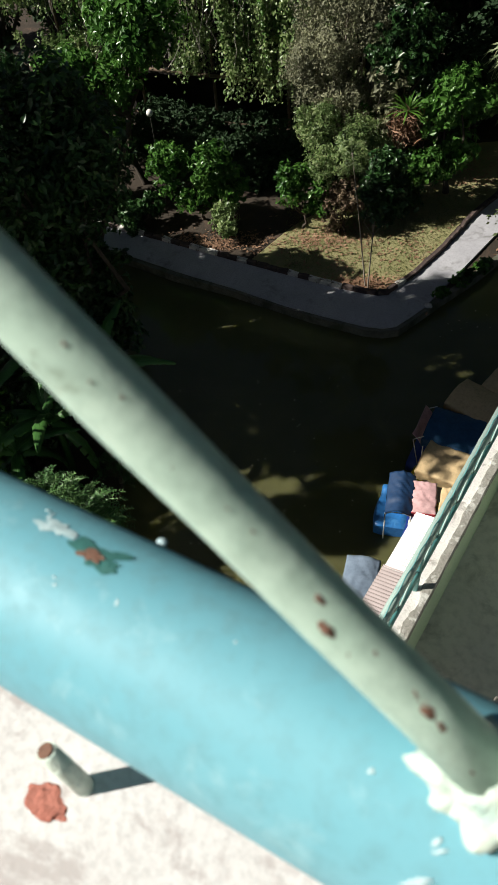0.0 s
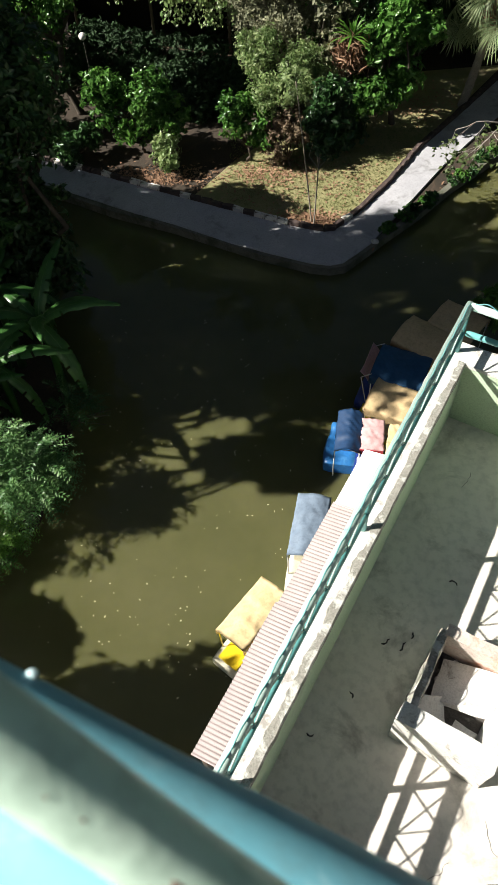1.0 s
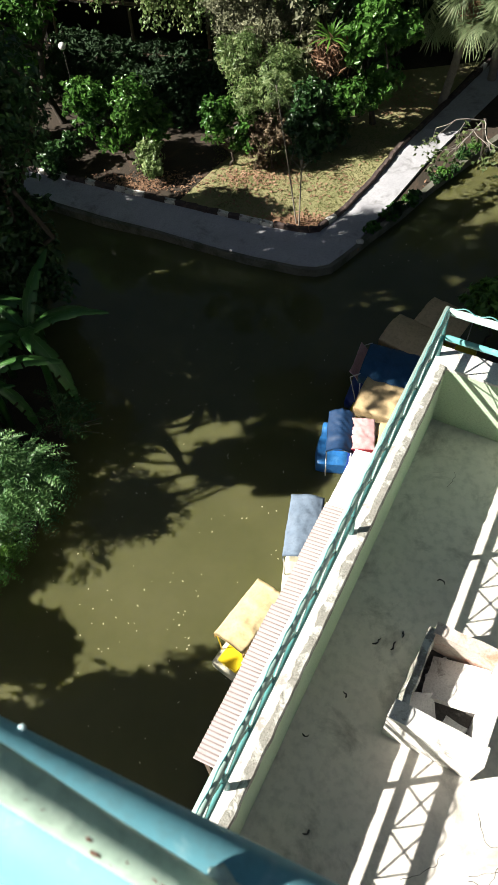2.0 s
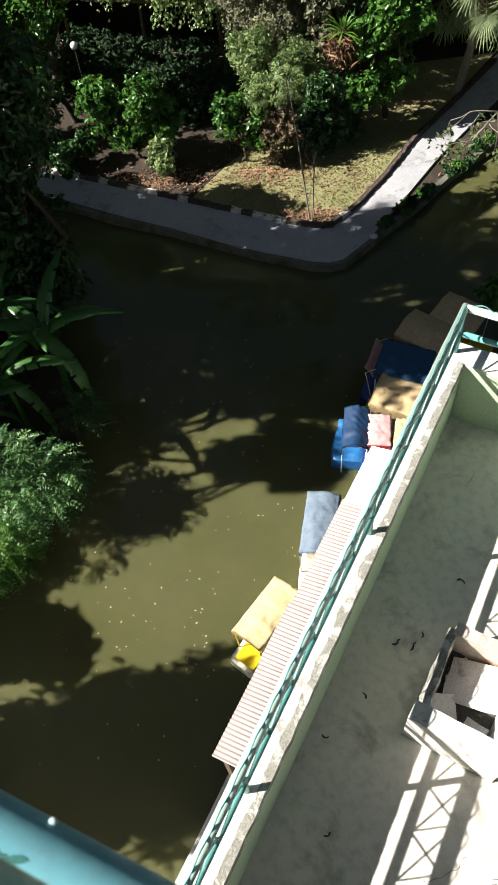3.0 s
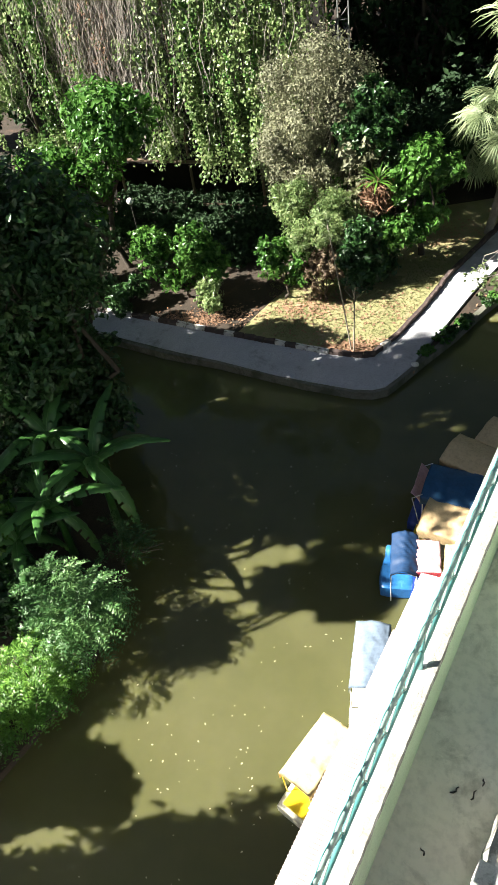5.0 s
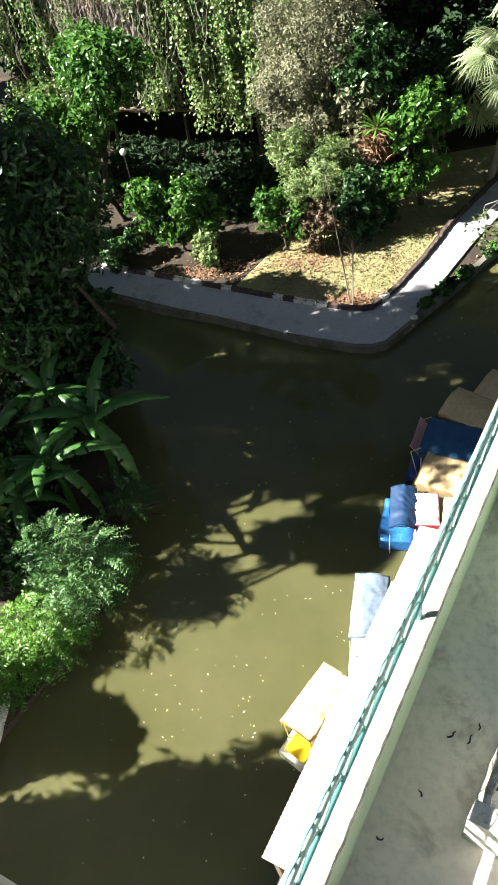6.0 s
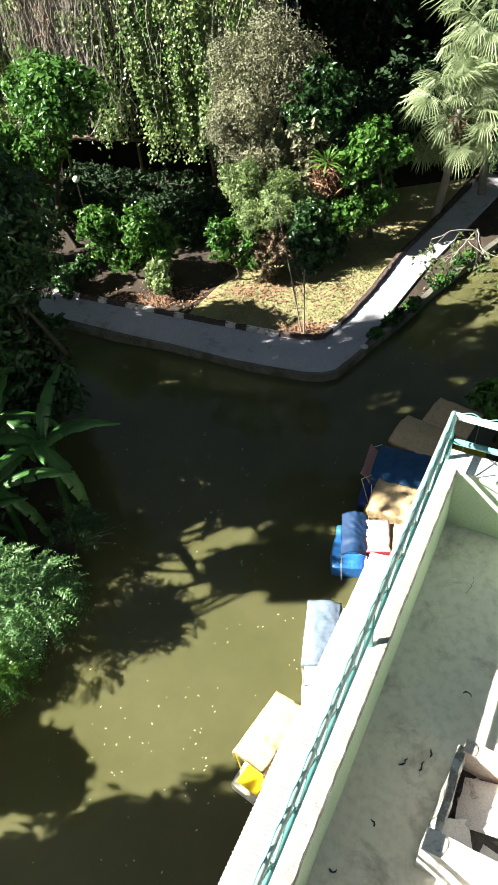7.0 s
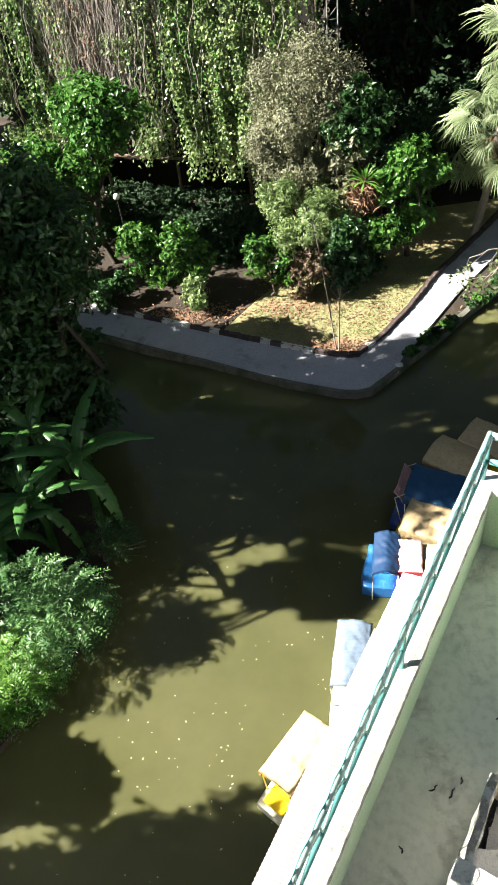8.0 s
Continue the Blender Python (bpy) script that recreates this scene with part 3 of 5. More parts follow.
def canopy_mesh(Wd, L, rise, drop, seed, sag=0.03):
    """A tarpaulin over a bowed frame: thickness, sagging bays, a hem that hangs at the sides."""
    nx, ny, th = 20, 24, 0.012
    verts, faces = [], []
    prof = []
    for i in range(nx + 1):
        u = -1 + 2 * i / nx
        if abs(u) < 0.8:
            x, z = u / 0.8 * Wd / 2, rise * (1 - abs(u / 0.8) ** 1.5)
        else:
            x, z = math.copysign(Wd / 2 + 0.01, u), -drop * (abs(u) - 0.8) / 0.2
        prof.append((x, z))
    for layer in (0, -th):
        for j in range(ny + 1):
            y = (j / ny - 0.5) * L
            bay = math.sin(math.pi * ((j / ny * 3) % 1.0)) * sag
            for i, (x, z) in enumerate(prof):
                w = noise.noise(Vector((x * 3, y * 3, seed * 5.0))) * 0.03 + (0.5 - abs(noise.noise(Vector((x * 4 + y * 5, y * 2 - x * 3, seed * 3.0))))) * 0.05
                edge = 0.25 * drop * noise.noise(Vector((y * 6, seed, 0))) if i in (0, nx) else 0
                verts.append((x + w * 0.5, y, z - bay * (1 - abs(x) / Wd) + w + layer + edge))
    k, m = nx + 1, (nx + 1) * (ny + 1)
    for j in range(ny):
        for i in range(nx):
            a = j * k + i
            faces += [(a, a + 1, a + k + 1, a + k), (m + a, m + a + k, m + a + k + 1, m + a + 1)]
    for j in range(ny):
        for i in (0, nx):
            a = j * k + i
            faces.append((a, a + k, m + a + k, m + a))
    for i in range(nx):
        for j in (0, ny):
            a = j * k + i
            faces.append((a, a + 1, m + a + 1, m + a))
    return verts, faces


def canopy_panel(Wd, h):
    """A slack panel of tarpaulin, hung from its upper edge."""
    bm = new_box(-Wd / 2, Wd / 2, -0.008, 0.008, 0, h)
    bmesh.ops.subdivide_edges(bm, edges=bm.edges[:], cuts=7, use_grid_fill=True)
    for v in bm.verts:
        v.co.y += 0.05 * noise.noise(v.co * 3.5)
        v.co.z += 0.03 * noise.noise(v.co * 5 + Vector((4, 0, 0)))
    return bm


def pedal_boat(x, y, az, Wd, L, hull, canopy, label, seed, top=1.6, rise=0.1, drop=0.22, hull_len=2.1, hull_shift=0.0, hull_dx=0.0, hull_w=0.0, fringe=None, frame="white_steel"):
    b = thing("pedal_boat", pose(x, y, 0, 0, 0, -az), label, "pedal boat", "moored pedal boats")
    hw = hull_w or max(Wd * 1.05, 0.8)
    h = part("hull", hull_mesh(hull_len, hw, 0.38), M[hull], b)
    h.location = (hull_dx, hull_shift, 0.03)
    seat = bmesh.new()
    cover = drop >= 0.4
    box(seat, -hw * 0.36, hw * 0.36, -0.32, 0.06, 0.34, 0.5, bevel=0.03)
    box(seat, -hw * 0.36, hw * 0.36, -0.42, -0.3, 0.48, 0.85, bevel=0.03)
    if cover:
        seat.free()
    else:
        part("seat", seat, M["yellow" if hull == "cream" and frame == "yellow" else "cream"], b)
    part("pedal_housing", new_box(-0.12, 0.12, 0.25, 0.6, 0.34, 0.52, bevel=0.03), M["yellow" if frame == "yellow" else hull], b)
    for sx in (-1, 1):
        for sy in (-1, 1):
            part("pole", tube(bmesh.new(), [(sx * Wd * 0.46, sy * L * 0.44, 0.34), (sx * Wd * 0.48, sy * L * 0.46, top - 0.02)], 0.016, 6), M[frame], b)
    for sy in (-0.46, 0, 0.46):
        part("bow", tube(bmesh.new(), [(-Wd * 0.48, sy * L, top - 0.08), (-Wd * 0.25, sy * L, top + rise * 0.5 - 0.06), (0, sy * L, top + rise * 0.6 - 0.06), (Wd * 0.25, sy * L, top + rise * 0.5 - 0.06), (Wd * 0.48, sy * L, top - 0.08)], 0.012, 5), M[frame], b)
    v, f = canopy_mesh(Wd, L, rise, drop, seed)
    c = data_part("canopy", v, f, M[canopy], b, smooth=True)
    c.location = (0, 0, top)
    if fringe:
        for sy in (-1,):
            bm = bmesh.new()
            for k in range(7):
                x0 = -Wd / 2 + Wd * k / 7
                box(bm, x0 + 0.004, x0 + Wd / 7 - 0.004, sy * L / 2 - 0.012, sy * L / 2 + 0.004, -0.16 - 0.02 * (k % 2), 0.04)
            fr = part("fringe", bm, M[fringe], c, "red scalloped fringe")
    return b


peach_boat = pedal_boat(-0.69, 6.12, 38, 0.76, 1.62, "cream", "peach", "cream and yellow pedal boat with a peach tarpaulin canopy", 1, rise=0.06, drop=0.3, hull_len=1.95, hull_shift=-0.1, frame="yellow")
part("deck", new_box(-0.27, 0.27, -0.98, -0.45, 0.37, 0.46, bevel=0.02), M["yellow"], peach_boat, "bright yellow deck")
pedal_boat(0.62, 8.30, 10, 0.80, 1.70, "cream", "greyblue", "cream pedal boat with a grey-blue tarpaulin canopy", 2, rise=0.1, drop=0.25, hull_len=2.1, hull_shift=-0.15)
pedal_boat(1.72, 11.05, 8, 0.66, 1.30, "blue", "deepnavy", "bright blue pedal boat with a navy tarpaulin thrown over it", 3, rise=0.16, drop=0.45, hull_len=1.35, hull_shift=0.42, hull_dx=-0.16, hull_w=0.92)
pedal_boat(2.30, 10.95, 6, 0.60, 1.0, "deepblue", "pink", "pedal boat with a pale pink canopy and red fringe", 4, rise=0.05, drop=0.12, fringe="red")
pedal_boat(2.95, 10.75, 12, 0.55, 1.0, "yellow", "tan", "small yellow pedal boat with a tan canopy", 9, rise=0.05, drop=0.3)
pedal_boat(3.05, 12.05, 116, 1.12, 1.5, "yellow", "tan", "yellow pedal boat with a tan tarpaulin canopy", 5, rise=0.1, drop=0.3)
navy_boat = pedal_boat(3.28, 13.25, 112, 1.3, 1.45, "deepblue", "navy", "dark blue pedal boat with a blue tarpaulin and white frame", 6, rise=0.12, drop=0.25)
end_panel = part("end_panel", canopy_panel(1.15, 0.42), M["pink"], navy_boat, "faded pinkish white end panel")
end_panel.matrix_basis = pose(0, -0.74, 1.3, 35)
for sx in (-0.62, 0.62):
    part("pole", tube(bmesh.new(), [(sx, -0.7, 0.34), (sx, -0.95, 1.45), (sx * 0.96, -0.68, 1.68)], 0.014, 6), M["white_steel"], navy_boat, "white bent tube")
pedal_boat(4.05, 14.3, 128, 1.2, 1.5, "yellow", "tan", "pedal boat with a creased tan tarpaulin canopy", 7, rise=0.16, drop=0.35)
pedal_boat(5.1, 15.0, 128, 1.15, 1.4, "yellow", "tan", "yellow pedal boat with a flat tan canopy under leaves", 8, rise=0.05, drop=0.3)

# Near railing and wall, in the camera's reach -----------------------------------------
NM = pose(-0.0786, 0.0199, 16.6807, 0, 0, -24.45)      # x along the pipe, y outwards, z up; origin on the pipe's axis
wall_near = tagged(part("wall_balcony", slab(-1.8, 3.0, -0.34, 0.012, -1.0, -0.085, 11, 0.0), M["chipped"]), "chipped whitewashed top of the balcony wall", "wall", kind="structure")
wall_near.matrix_basis = NM
deck = tagged(part("floor_balcony", new_box(-1.8, 3.0, -1.8, 0.012, -1.25, -1.002), M["floor"]), "concrete balcony floor slab", "floor", kind="structure")
deck.matrix_basis = NM
back = tagged(part("wall_facade", new_box(-1.8, 9.0, -6.0, -1.802, -16.6, 9.0), M["facade"]), "rendered facade behind the balcony", "wall", kind="structure")
back.matrix_basis = NM
rail = thing("balcony_railing", NM, "turquoise pipe railing with pale green diagonal rods on the balcony wall", "railing")
pipe = part("lower_pipe", tube(bmesh.new(), [(-1.8, 0, 0), (-0.6, 0, 0), (0.6, 0, 0), (3, 0, 0)], 0.0275, 48), M["pipe"], rail, "thick glossy turquoise pipe")
part("top_pipe", tube(bmesh.new(), [(-1.8, 0.035, 0.47), (3, 0.035, 0.47)], 0.0275, 24), M["pipe"], rail)
for jx in (0.066 - 1.2, 0.066, 0.066 + 1.2):
    for s in (-1, 1):
        bm = tube(bmesh.new(), [(jx + s * 0.51 * k / 24, 0.002 + 0.036 * k / 24, 0.026 + 0.43 * k / 24) for k in range(25)], 0.0067, 14)
        for v in bm.verts:
            v.co += Vector([noise.noise(v.co * 90 + Vector((0, 0, i * 7))) for i in range(3)]) * 0.0005
        part("rod", bm, M["rod"], rail, "pale green rod with rust spots")
    bm = bmesh.new()
    blob(bm, (jx, 0.001, 0.026), (0.018, 0.011, 0.008), 3, 0.55, 2.4, 4)
    part("weld", bm, M["weld"], rail, "cream painted weld")

# Cracks in the sunlit part of the terrace floor
for i, (x, y, a, n) in enumerate(((1.25, -2.75, -0.8, 16), (1.3, -3.1, 0.4, 14), (0.95, -3.3, 0.2, 14), (1.45, -2.95, -1.7, 12), (0.33, -0.6, 1.2, 8))):
    r = random.Random(i + 60)
    pts = []
    for _ in range(n):
        pts.append((x, y, 0.0008))
        a += r.uniform(-0.7, 0.7)
        x, y = x + 0.025 * math.cos(a), y + 0.025 * math.sin(a)
    bm = tube(bmesh.new(), pts, [0.0012 + 0.0016 * r.random() for _ in pts], 4)
    for v in bm.verts:
        v.co.z = max(0.0004, v.co.z * 0.6)
    cr = part("crack", bm, M["soot"], bpy.data.objects["floor"])

# Vegetation of the far bank -----------------------------------------------------------


def grow(name, label, category, at, lump_specs, n, size, material, seed, **kw):
    """lump_specs: (centre, extent, count, radius) in world places."""
    rng = np.random.default_rng(seed + 100)
    b = []
    for c, e, k, r in lump_specs:
        b += lumps(rng, c, e, k, r)
    return tree(name, label, category, at, b, n, size, material, seed, **kw)


G = 0.25
grow("grey_tree", "tall shrubby tree with grey-green dusty leaves", "tree", (0.6, 29.4, G), [((0.4, 29.16, 6.9), (1.9, 1.1, 1.5), 15, 0.75), ((-1.0, 28.84, 4.9), (0.8, 0.8, 1.2), 7, 0.75), ((0.54, 28.62, 4.3), (1.0, 0.6, 1.2), 6, 0.75), ((1.62, 28.94, 2.60), (0.9, 0.6, 1.0), 6, 0.7)], 60000, 0.105, "leaf_grey", 1, trunk_r=0.13, bark="pale_bark")
grow("shrub", "grey-green shrub hanging over the lawn's edge", "shrub", (-0.4, 25.8, G), [((-0.75, 26.0, 3.6), (0.6, 0.6, 0.8), 6, 0.5), ((0.1, 25.4, 2.9), (0.9, 0.6, 0.9), 8, 0.5), ((1.1, 26.2, 3.2), (0.7, 0.5, 0.8), 6, 0.5)], 15000, 0.13, "leaf_vine", 2, trunk_r=0.07, aspect=0.4)
grow("shrub", "leafy green shrub at the back of the lawn", "shrub", (-1.3, 25.0, G), [((-1.5, 25.0, 2.5), (0.6, 0.4, 0.7), 6, 0.45), ((-0.8, 24.6, 1.8), (0.6, 0.4, 0.5), 5, 0.4)], 4600, 0.19, "leaf_mid", 3, trunk_r=0.05)
grow("shrub", "dry reddish-brown shrub at the lawn's edge", "shrub", (0.3, 24.6, G), [((0.1, 24.6, 1.5), (0.9, 0.4, 0.7), 7, 0.4)], 2600, 0.13, "leaf_brown", 103, trunk_r=0.05)
grow("tree", "dark green broad-leaved tree behind the lawn", "tree", (2.4, 28.2, G), [((2.6, 27.9, 6.2), (0.85, 0.5, 0.85), 9, 0.6), ((2.2, 27.9, 5.3), (0.8, 0.5, 0.5), 4, 0.5)], 8500, 0.23, "leaf_dark", 4)
grow("tree", "bright green broad-leaved tree beside the lawn", "tree", (4.4, 27.3, G), [((4.05, 26.9, 4.8), (0.6, 0.4, 0.6), 6, 0.48), ((4.8, 26.9, 4.15), (0.6, 0.4, 0.6), 6, 0.48), ((3.8, 26.8, 3.6), (0.6, 0.4, 0.6), 6, 0.48), ((4.3, 26.7, 2.8), (0.6, 0.4, 0.5), 5, 0.45)], 9500, 0.25, "leaf_fresh", 5)
grow("shrub", "dark green shrub under the trees by the lawn", "shrub", (3.1, 26.2, G), [((3.2, 26.0, 2.1), (0.8, 0.5, 0.7), 7, 0.45)], 4200, 0.2, "leaf_mid", 6, trunk_r=0.05)
grow("sapling", "thin sapling with a dark green crown on the lawn", "sapling", (1.14, 21.1, G), [((1.5, 21.4, 4.05), (0.55, 0.5, 0.8), 9, 0.42)], 4200, 0.22, "leaf_dark", 7, trunk_r=0.026, bark="pale_bark")
grow("shrub", "sprawling sunlit shrub behind the kerb", "shrub", (-5.4, 25.7, G), [((-6.3, 25.6, 2.6), (0.9, 0.6, 0.8), 7, 0.5), ((-4.7, 25.6, 2.6), (0.9, 0.7, 0.7), 7, 0.5), ((-5.3, 25.3, 1.5), (1.3, 0.5, 0.5), 5, 0.45), ((-3.9, 25.2, 1.7), (0.5, 0.4, 0.4), 3, 0.4)], 8500, 0.19, "leaf_mid", 8, trunk_r=0.06)
grow("shrub", "dry brownish shrub beside the kerb", "shrub", (-4.6, 24.4, G), [((-4.4, 24.4, 1.2), (1.0, 0.5, 0.4), 5, 0.4)], 2200, 0.15, "leaf_vine", 9, trunk_r=0.04)
grow("tree", "broad green tree below the vine-hung frame", "tree", (-8.4, 28.6, G), [((-8.2, 28.2, 6.6), (2.0, 1.2, 1.1), 12, 0.85), ((-9.8, 28.0, 5.2), (1.5, 0.8, 0.9), 7, 0.8)], 11500, 0.27, "leaf_mid", 10, trunk_r=0.14)
# The darker leaf colour here also carries the shade this tree stands in
grow("tree", "large tree on the near bank of the pond, leaves darkened for shade", "tree", (-9.2, 18.8, G), [((-7.9, 16.9, 8.1), (1.6, 1.6, 1.9), 12, 1.1), ((-7.3, 17.9, 3.7), (0.9, 0.6, 0.35), 7, 0.32), ((-8.0, 17.4, 4.9), (1.0, 1.5, 1.5), 8, 0.9), ((-8.6, 17.6, 2.6), (1.2, 1.8, 1.0), 9, 0.9), ((-9.3, 19.6, 3.0), (1.0, 1.0, 1.2), 7, 0.7), ((-7.4, 16.8, 2.2), (0.8, 1.4, 0.8), 7, 0.7), ((-9.2, 20.6, 4.6), (1.4, 1.0, 1.0), 6, 0.9), ((-8.2, 19.4, 6.2), (1.2, 0.8, 1.2), 6, 0.9), ((-8.5, 18.9, 2.3), (0.7, 0.6, 0.9), 7, 0.55), ((-8.6, 16.2, 5.4), (1.0, 1.0, 1.2), 8, 0.9)], 40000, 0.24, "leaf_dark", 11, trunk_r=0.22)

# Trees beyond the picture's edge: near-bank ones, whose shade lies on the water,
# and the last three, added on the right to block sky
for i, (x, y, z, e, k, r) in enumerate(((-12.5, 14.4, 11.0, (2.4, 1.2, 1.6), 12, 1.2), (-12.0, 20.6, 7.0, (2.0, 1.2, 1.4), 10, 1.1), (-13.4, 22.5, 5.4, (1.0, 0.9, 1.7), 10, 0.85), (-12.6, 9.9, 10.1, (0.9, 0.5, 0.8), 8, 0.65), (-11.0, 2.6, 7.2, (2.2, 1.3, 2.0), 12, 1.1), (-13.5, 12.5, 12.8, (2.2, 1.4, 3.4), 20, 1.3), (-12.0, 5.4, 4.6, (1.0, 0.5, 0.6), 6, 0.6), (17.0, 12.0, 13.0, (2.5, 4.0, 4.0), 16, 2.0), (18.0, 20.0, 13.0, (2.5, 4.0, 4.0), 16, 2.0), (19.0, 28.0, 12.0, (2.5, 3.0, 4.0), 14, 1.9))):
    grow("shade_tree", "unseen dense green tree placed for its shade", "tree", (x, y, G), [((x, y, z), e, k, r), ((x, y, z * (0.42 if 8 < y < 15 else 0.6)), (e[0], e[1], 1.2 if 8 < y < 15 else 2.0), k // 2, r)], 15000, 0.36, "leaf_dark", 30 + i, trunk_r=0.2, group="bank trees")

# Unseen very tall trees, added to shade the pond's far half and path corner
for i, (x, y, z) in enumerate(((-12.0, 12.9, 18.0), (-14.5, 14.5, 19.0), (-17.0, 17.4, 18.0))):
    grow("tall_shade_tree", "unseen very tall tree added on the near bank for its shade", "tree", (x, y, G), [((x + 0.5, y, z), (3.4, 1.7 if i < 2 else 0.9, 3.0 if i < 2 else 1.8), 16, 1.5 if i < 2 else 1.2)], 3700, 0.47, "leaf_dark", 45 + i, trunk_r=0.35, group="bank trees")

# Woods far behind, their shade put into the near-black leaf colour
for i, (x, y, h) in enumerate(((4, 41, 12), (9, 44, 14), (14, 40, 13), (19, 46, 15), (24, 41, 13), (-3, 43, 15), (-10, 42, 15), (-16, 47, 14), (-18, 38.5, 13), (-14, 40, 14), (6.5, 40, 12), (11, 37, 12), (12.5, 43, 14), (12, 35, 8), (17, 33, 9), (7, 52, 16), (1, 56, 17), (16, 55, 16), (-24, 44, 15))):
    grow("forest_tree", "tall tree in the wood behind, leaves near-black for shade", "tree", (x, y, G), [((x, y, h * 0.7), (2.4, 2.0, h * 0.27), 12, 1.6), ((x, y, h * 0.3), (2.2, 1.6, h * 0.2), 7, 1.3)], 4500, 0.42, "leaf_shade", 50 + i, trunk_r=0.25, group="wood behind the pond")

# Unseen tall crowns added behind the wood and beside the building to block sky
for i, (x, y, z) in enumerate(((-24, 52, 17), (-15, 55, 18), (-6, 52, 19), (3, 50, 19), (11, 52, 18), (19, 50, 19), (26, 44, 18), (29, 35, 19), (28, 26, 18), (27, 17, 19), (26, 8, 18), (27, -2, 18), (22, 30, 17), (-3, 40, 15), (-8, 43.5, 16), (1, 45, 17))):
    grow("far_block_tree", "very tall tree with unseen crown, added to block sky and sun", "tree", (x, y, G), [((x, y, z), (4.0, 3.2, 7.0), 18, 2.6)], 3600, 0.95, "leaf_shade", 400 + i, trunk_r=0.4, group="park trees")

# Two unseen crowns added high over the pond's far half and lawn, blocking sky
for i, (bx, by, cx, cy, ey) in enumerate(((15.0, 19.0, 4.5, 17.0, 4.6), (16.0, 29.0, 5.0, 27.5, 5.0))):
    grow("sky_block_tree", "unseen tree with a wide crown, added over the pond to block sky", "tree", (bx, by, G), [((cx, cy, 23.0), (7.0, ey, 2.6), 30, 1.7)], 11000, 0.85, "leaf_dark", 470 + i, trunk_r=0.4, group="bank trees")

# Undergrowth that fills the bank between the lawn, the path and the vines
# The near-black clumps carry the hollow's shade in their leaf colour
for i, (x, y, z, ex, k, rr, mt) in enumerate(((-3.0, 28.4, 0.8, 1.2, 8, 0.5, "leaf_shade"), (-6.2, 28.4, 1.0, 1.3, 8, 0.5, "leaf_shade"), (-9.6, 27.2, 1.6, 1.4, 8, 0.75, "leaf_dark"), (-10.4, 29.6, 3.4, 1.3, 8, 0.8, "leaf_mid"), (-1.8, 29.6, 1.6, 1.3, 7, 0.7, "leaf_shade"),
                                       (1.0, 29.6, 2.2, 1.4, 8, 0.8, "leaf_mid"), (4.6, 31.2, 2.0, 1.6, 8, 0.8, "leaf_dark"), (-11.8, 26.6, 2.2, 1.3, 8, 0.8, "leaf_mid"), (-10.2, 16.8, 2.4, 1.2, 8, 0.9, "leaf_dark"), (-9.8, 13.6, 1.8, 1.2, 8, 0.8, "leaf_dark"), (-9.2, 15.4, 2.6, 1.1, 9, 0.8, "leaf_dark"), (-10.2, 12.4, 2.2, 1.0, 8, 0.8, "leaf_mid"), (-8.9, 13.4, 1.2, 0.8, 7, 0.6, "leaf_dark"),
                                       (-10.0, 11.6, 1.2, 1.0, 8, 0.6, "leaf_mid"), (-10.6, 20.4, 2.2, 1.2, 8, 0.9, "leaf_dark"), (-7.9, 25.3, 0.9, 0.8, 7, 0.4, "leaf_dark"), (-8.6, 30.4, 1.4, 1.4, 8, 0.7, "leaf_shade"), (-5.0, 31.0, 0.7, 1.6, 8, 0.5, "leaf_shade"), (-6.8, 30.4, 0.8, 1.4, 8, 0.5, "leaf_shade"), (-3.6, 30.0, 0.8, 1.4, 8, 0.5, "leaf_shade"), (-5.6, 32.6, 0.8, 2.0, 9, 0.55, "leaf_shade"), (-2.6, 32.4, 1.0, 1.8, 9, 0.55, "leaf_shade"), (-8.4, 32.6, 1.0, 1.6, 9, 0.6, "leaf_shade"), (-11.4, 32.0, 2.2, 1.2, 8, 0.8, "leaf_mid"), (0.6, 25.8, 1.4, 1.0, 9, 0.5, "leaf_vine"), (1.6, 26.0, 1.9, 0.8, 8, 0.5, "leaf_grey"), (2.5, 26.2, 1.3, 0.7, 7, 0.45, "leaf_dark"), (1.6, 27.6, 3.4, 1.0, 6, 0.6, "leaf_grey"), (-12.4, 23.6, 2.0, 1.2, 8, 0.8, "leaf_dark"))):
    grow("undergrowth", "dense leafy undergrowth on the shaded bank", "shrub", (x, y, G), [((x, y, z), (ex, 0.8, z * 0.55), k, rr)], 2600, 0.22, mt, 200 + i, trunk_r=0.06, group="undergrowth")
# Undergrowth of the wood, again with shade in the leaf colour
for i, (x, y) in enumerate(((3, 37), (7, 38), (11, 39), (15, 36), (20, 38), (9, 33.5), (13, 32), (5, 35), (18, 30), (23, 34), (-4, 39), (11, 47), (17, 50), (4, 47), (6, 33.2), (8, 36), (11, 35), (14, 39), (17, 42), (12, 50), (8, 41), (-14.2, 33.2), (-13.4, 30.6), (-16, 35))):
    grow("undergrowth", "dense undergrowth in the wood, leaves near-black for shade", "shrub", (x, y, G), [((x, y, 1.8), (2.0, 1.2, 1.2), 8, 1.1)], 2200, 0.32, "leaf_shade", 230 + i, trunk_r=0.08, group="undergrowth")

# Frame hung with vines, the shade-black wall behind it, and a lattice mast
# This wall's colour stands for the deep shade behind the vines
old = tagged(part("wall_backdrop", new_box(-15.0, 1.2, -0.2, 0.2, 0.0, 11.5), M["shade_black"]), "near-black wall standing for the shade behind the vines", "wall", kind="structure")
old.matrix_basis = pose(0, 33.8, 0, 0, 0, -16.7)
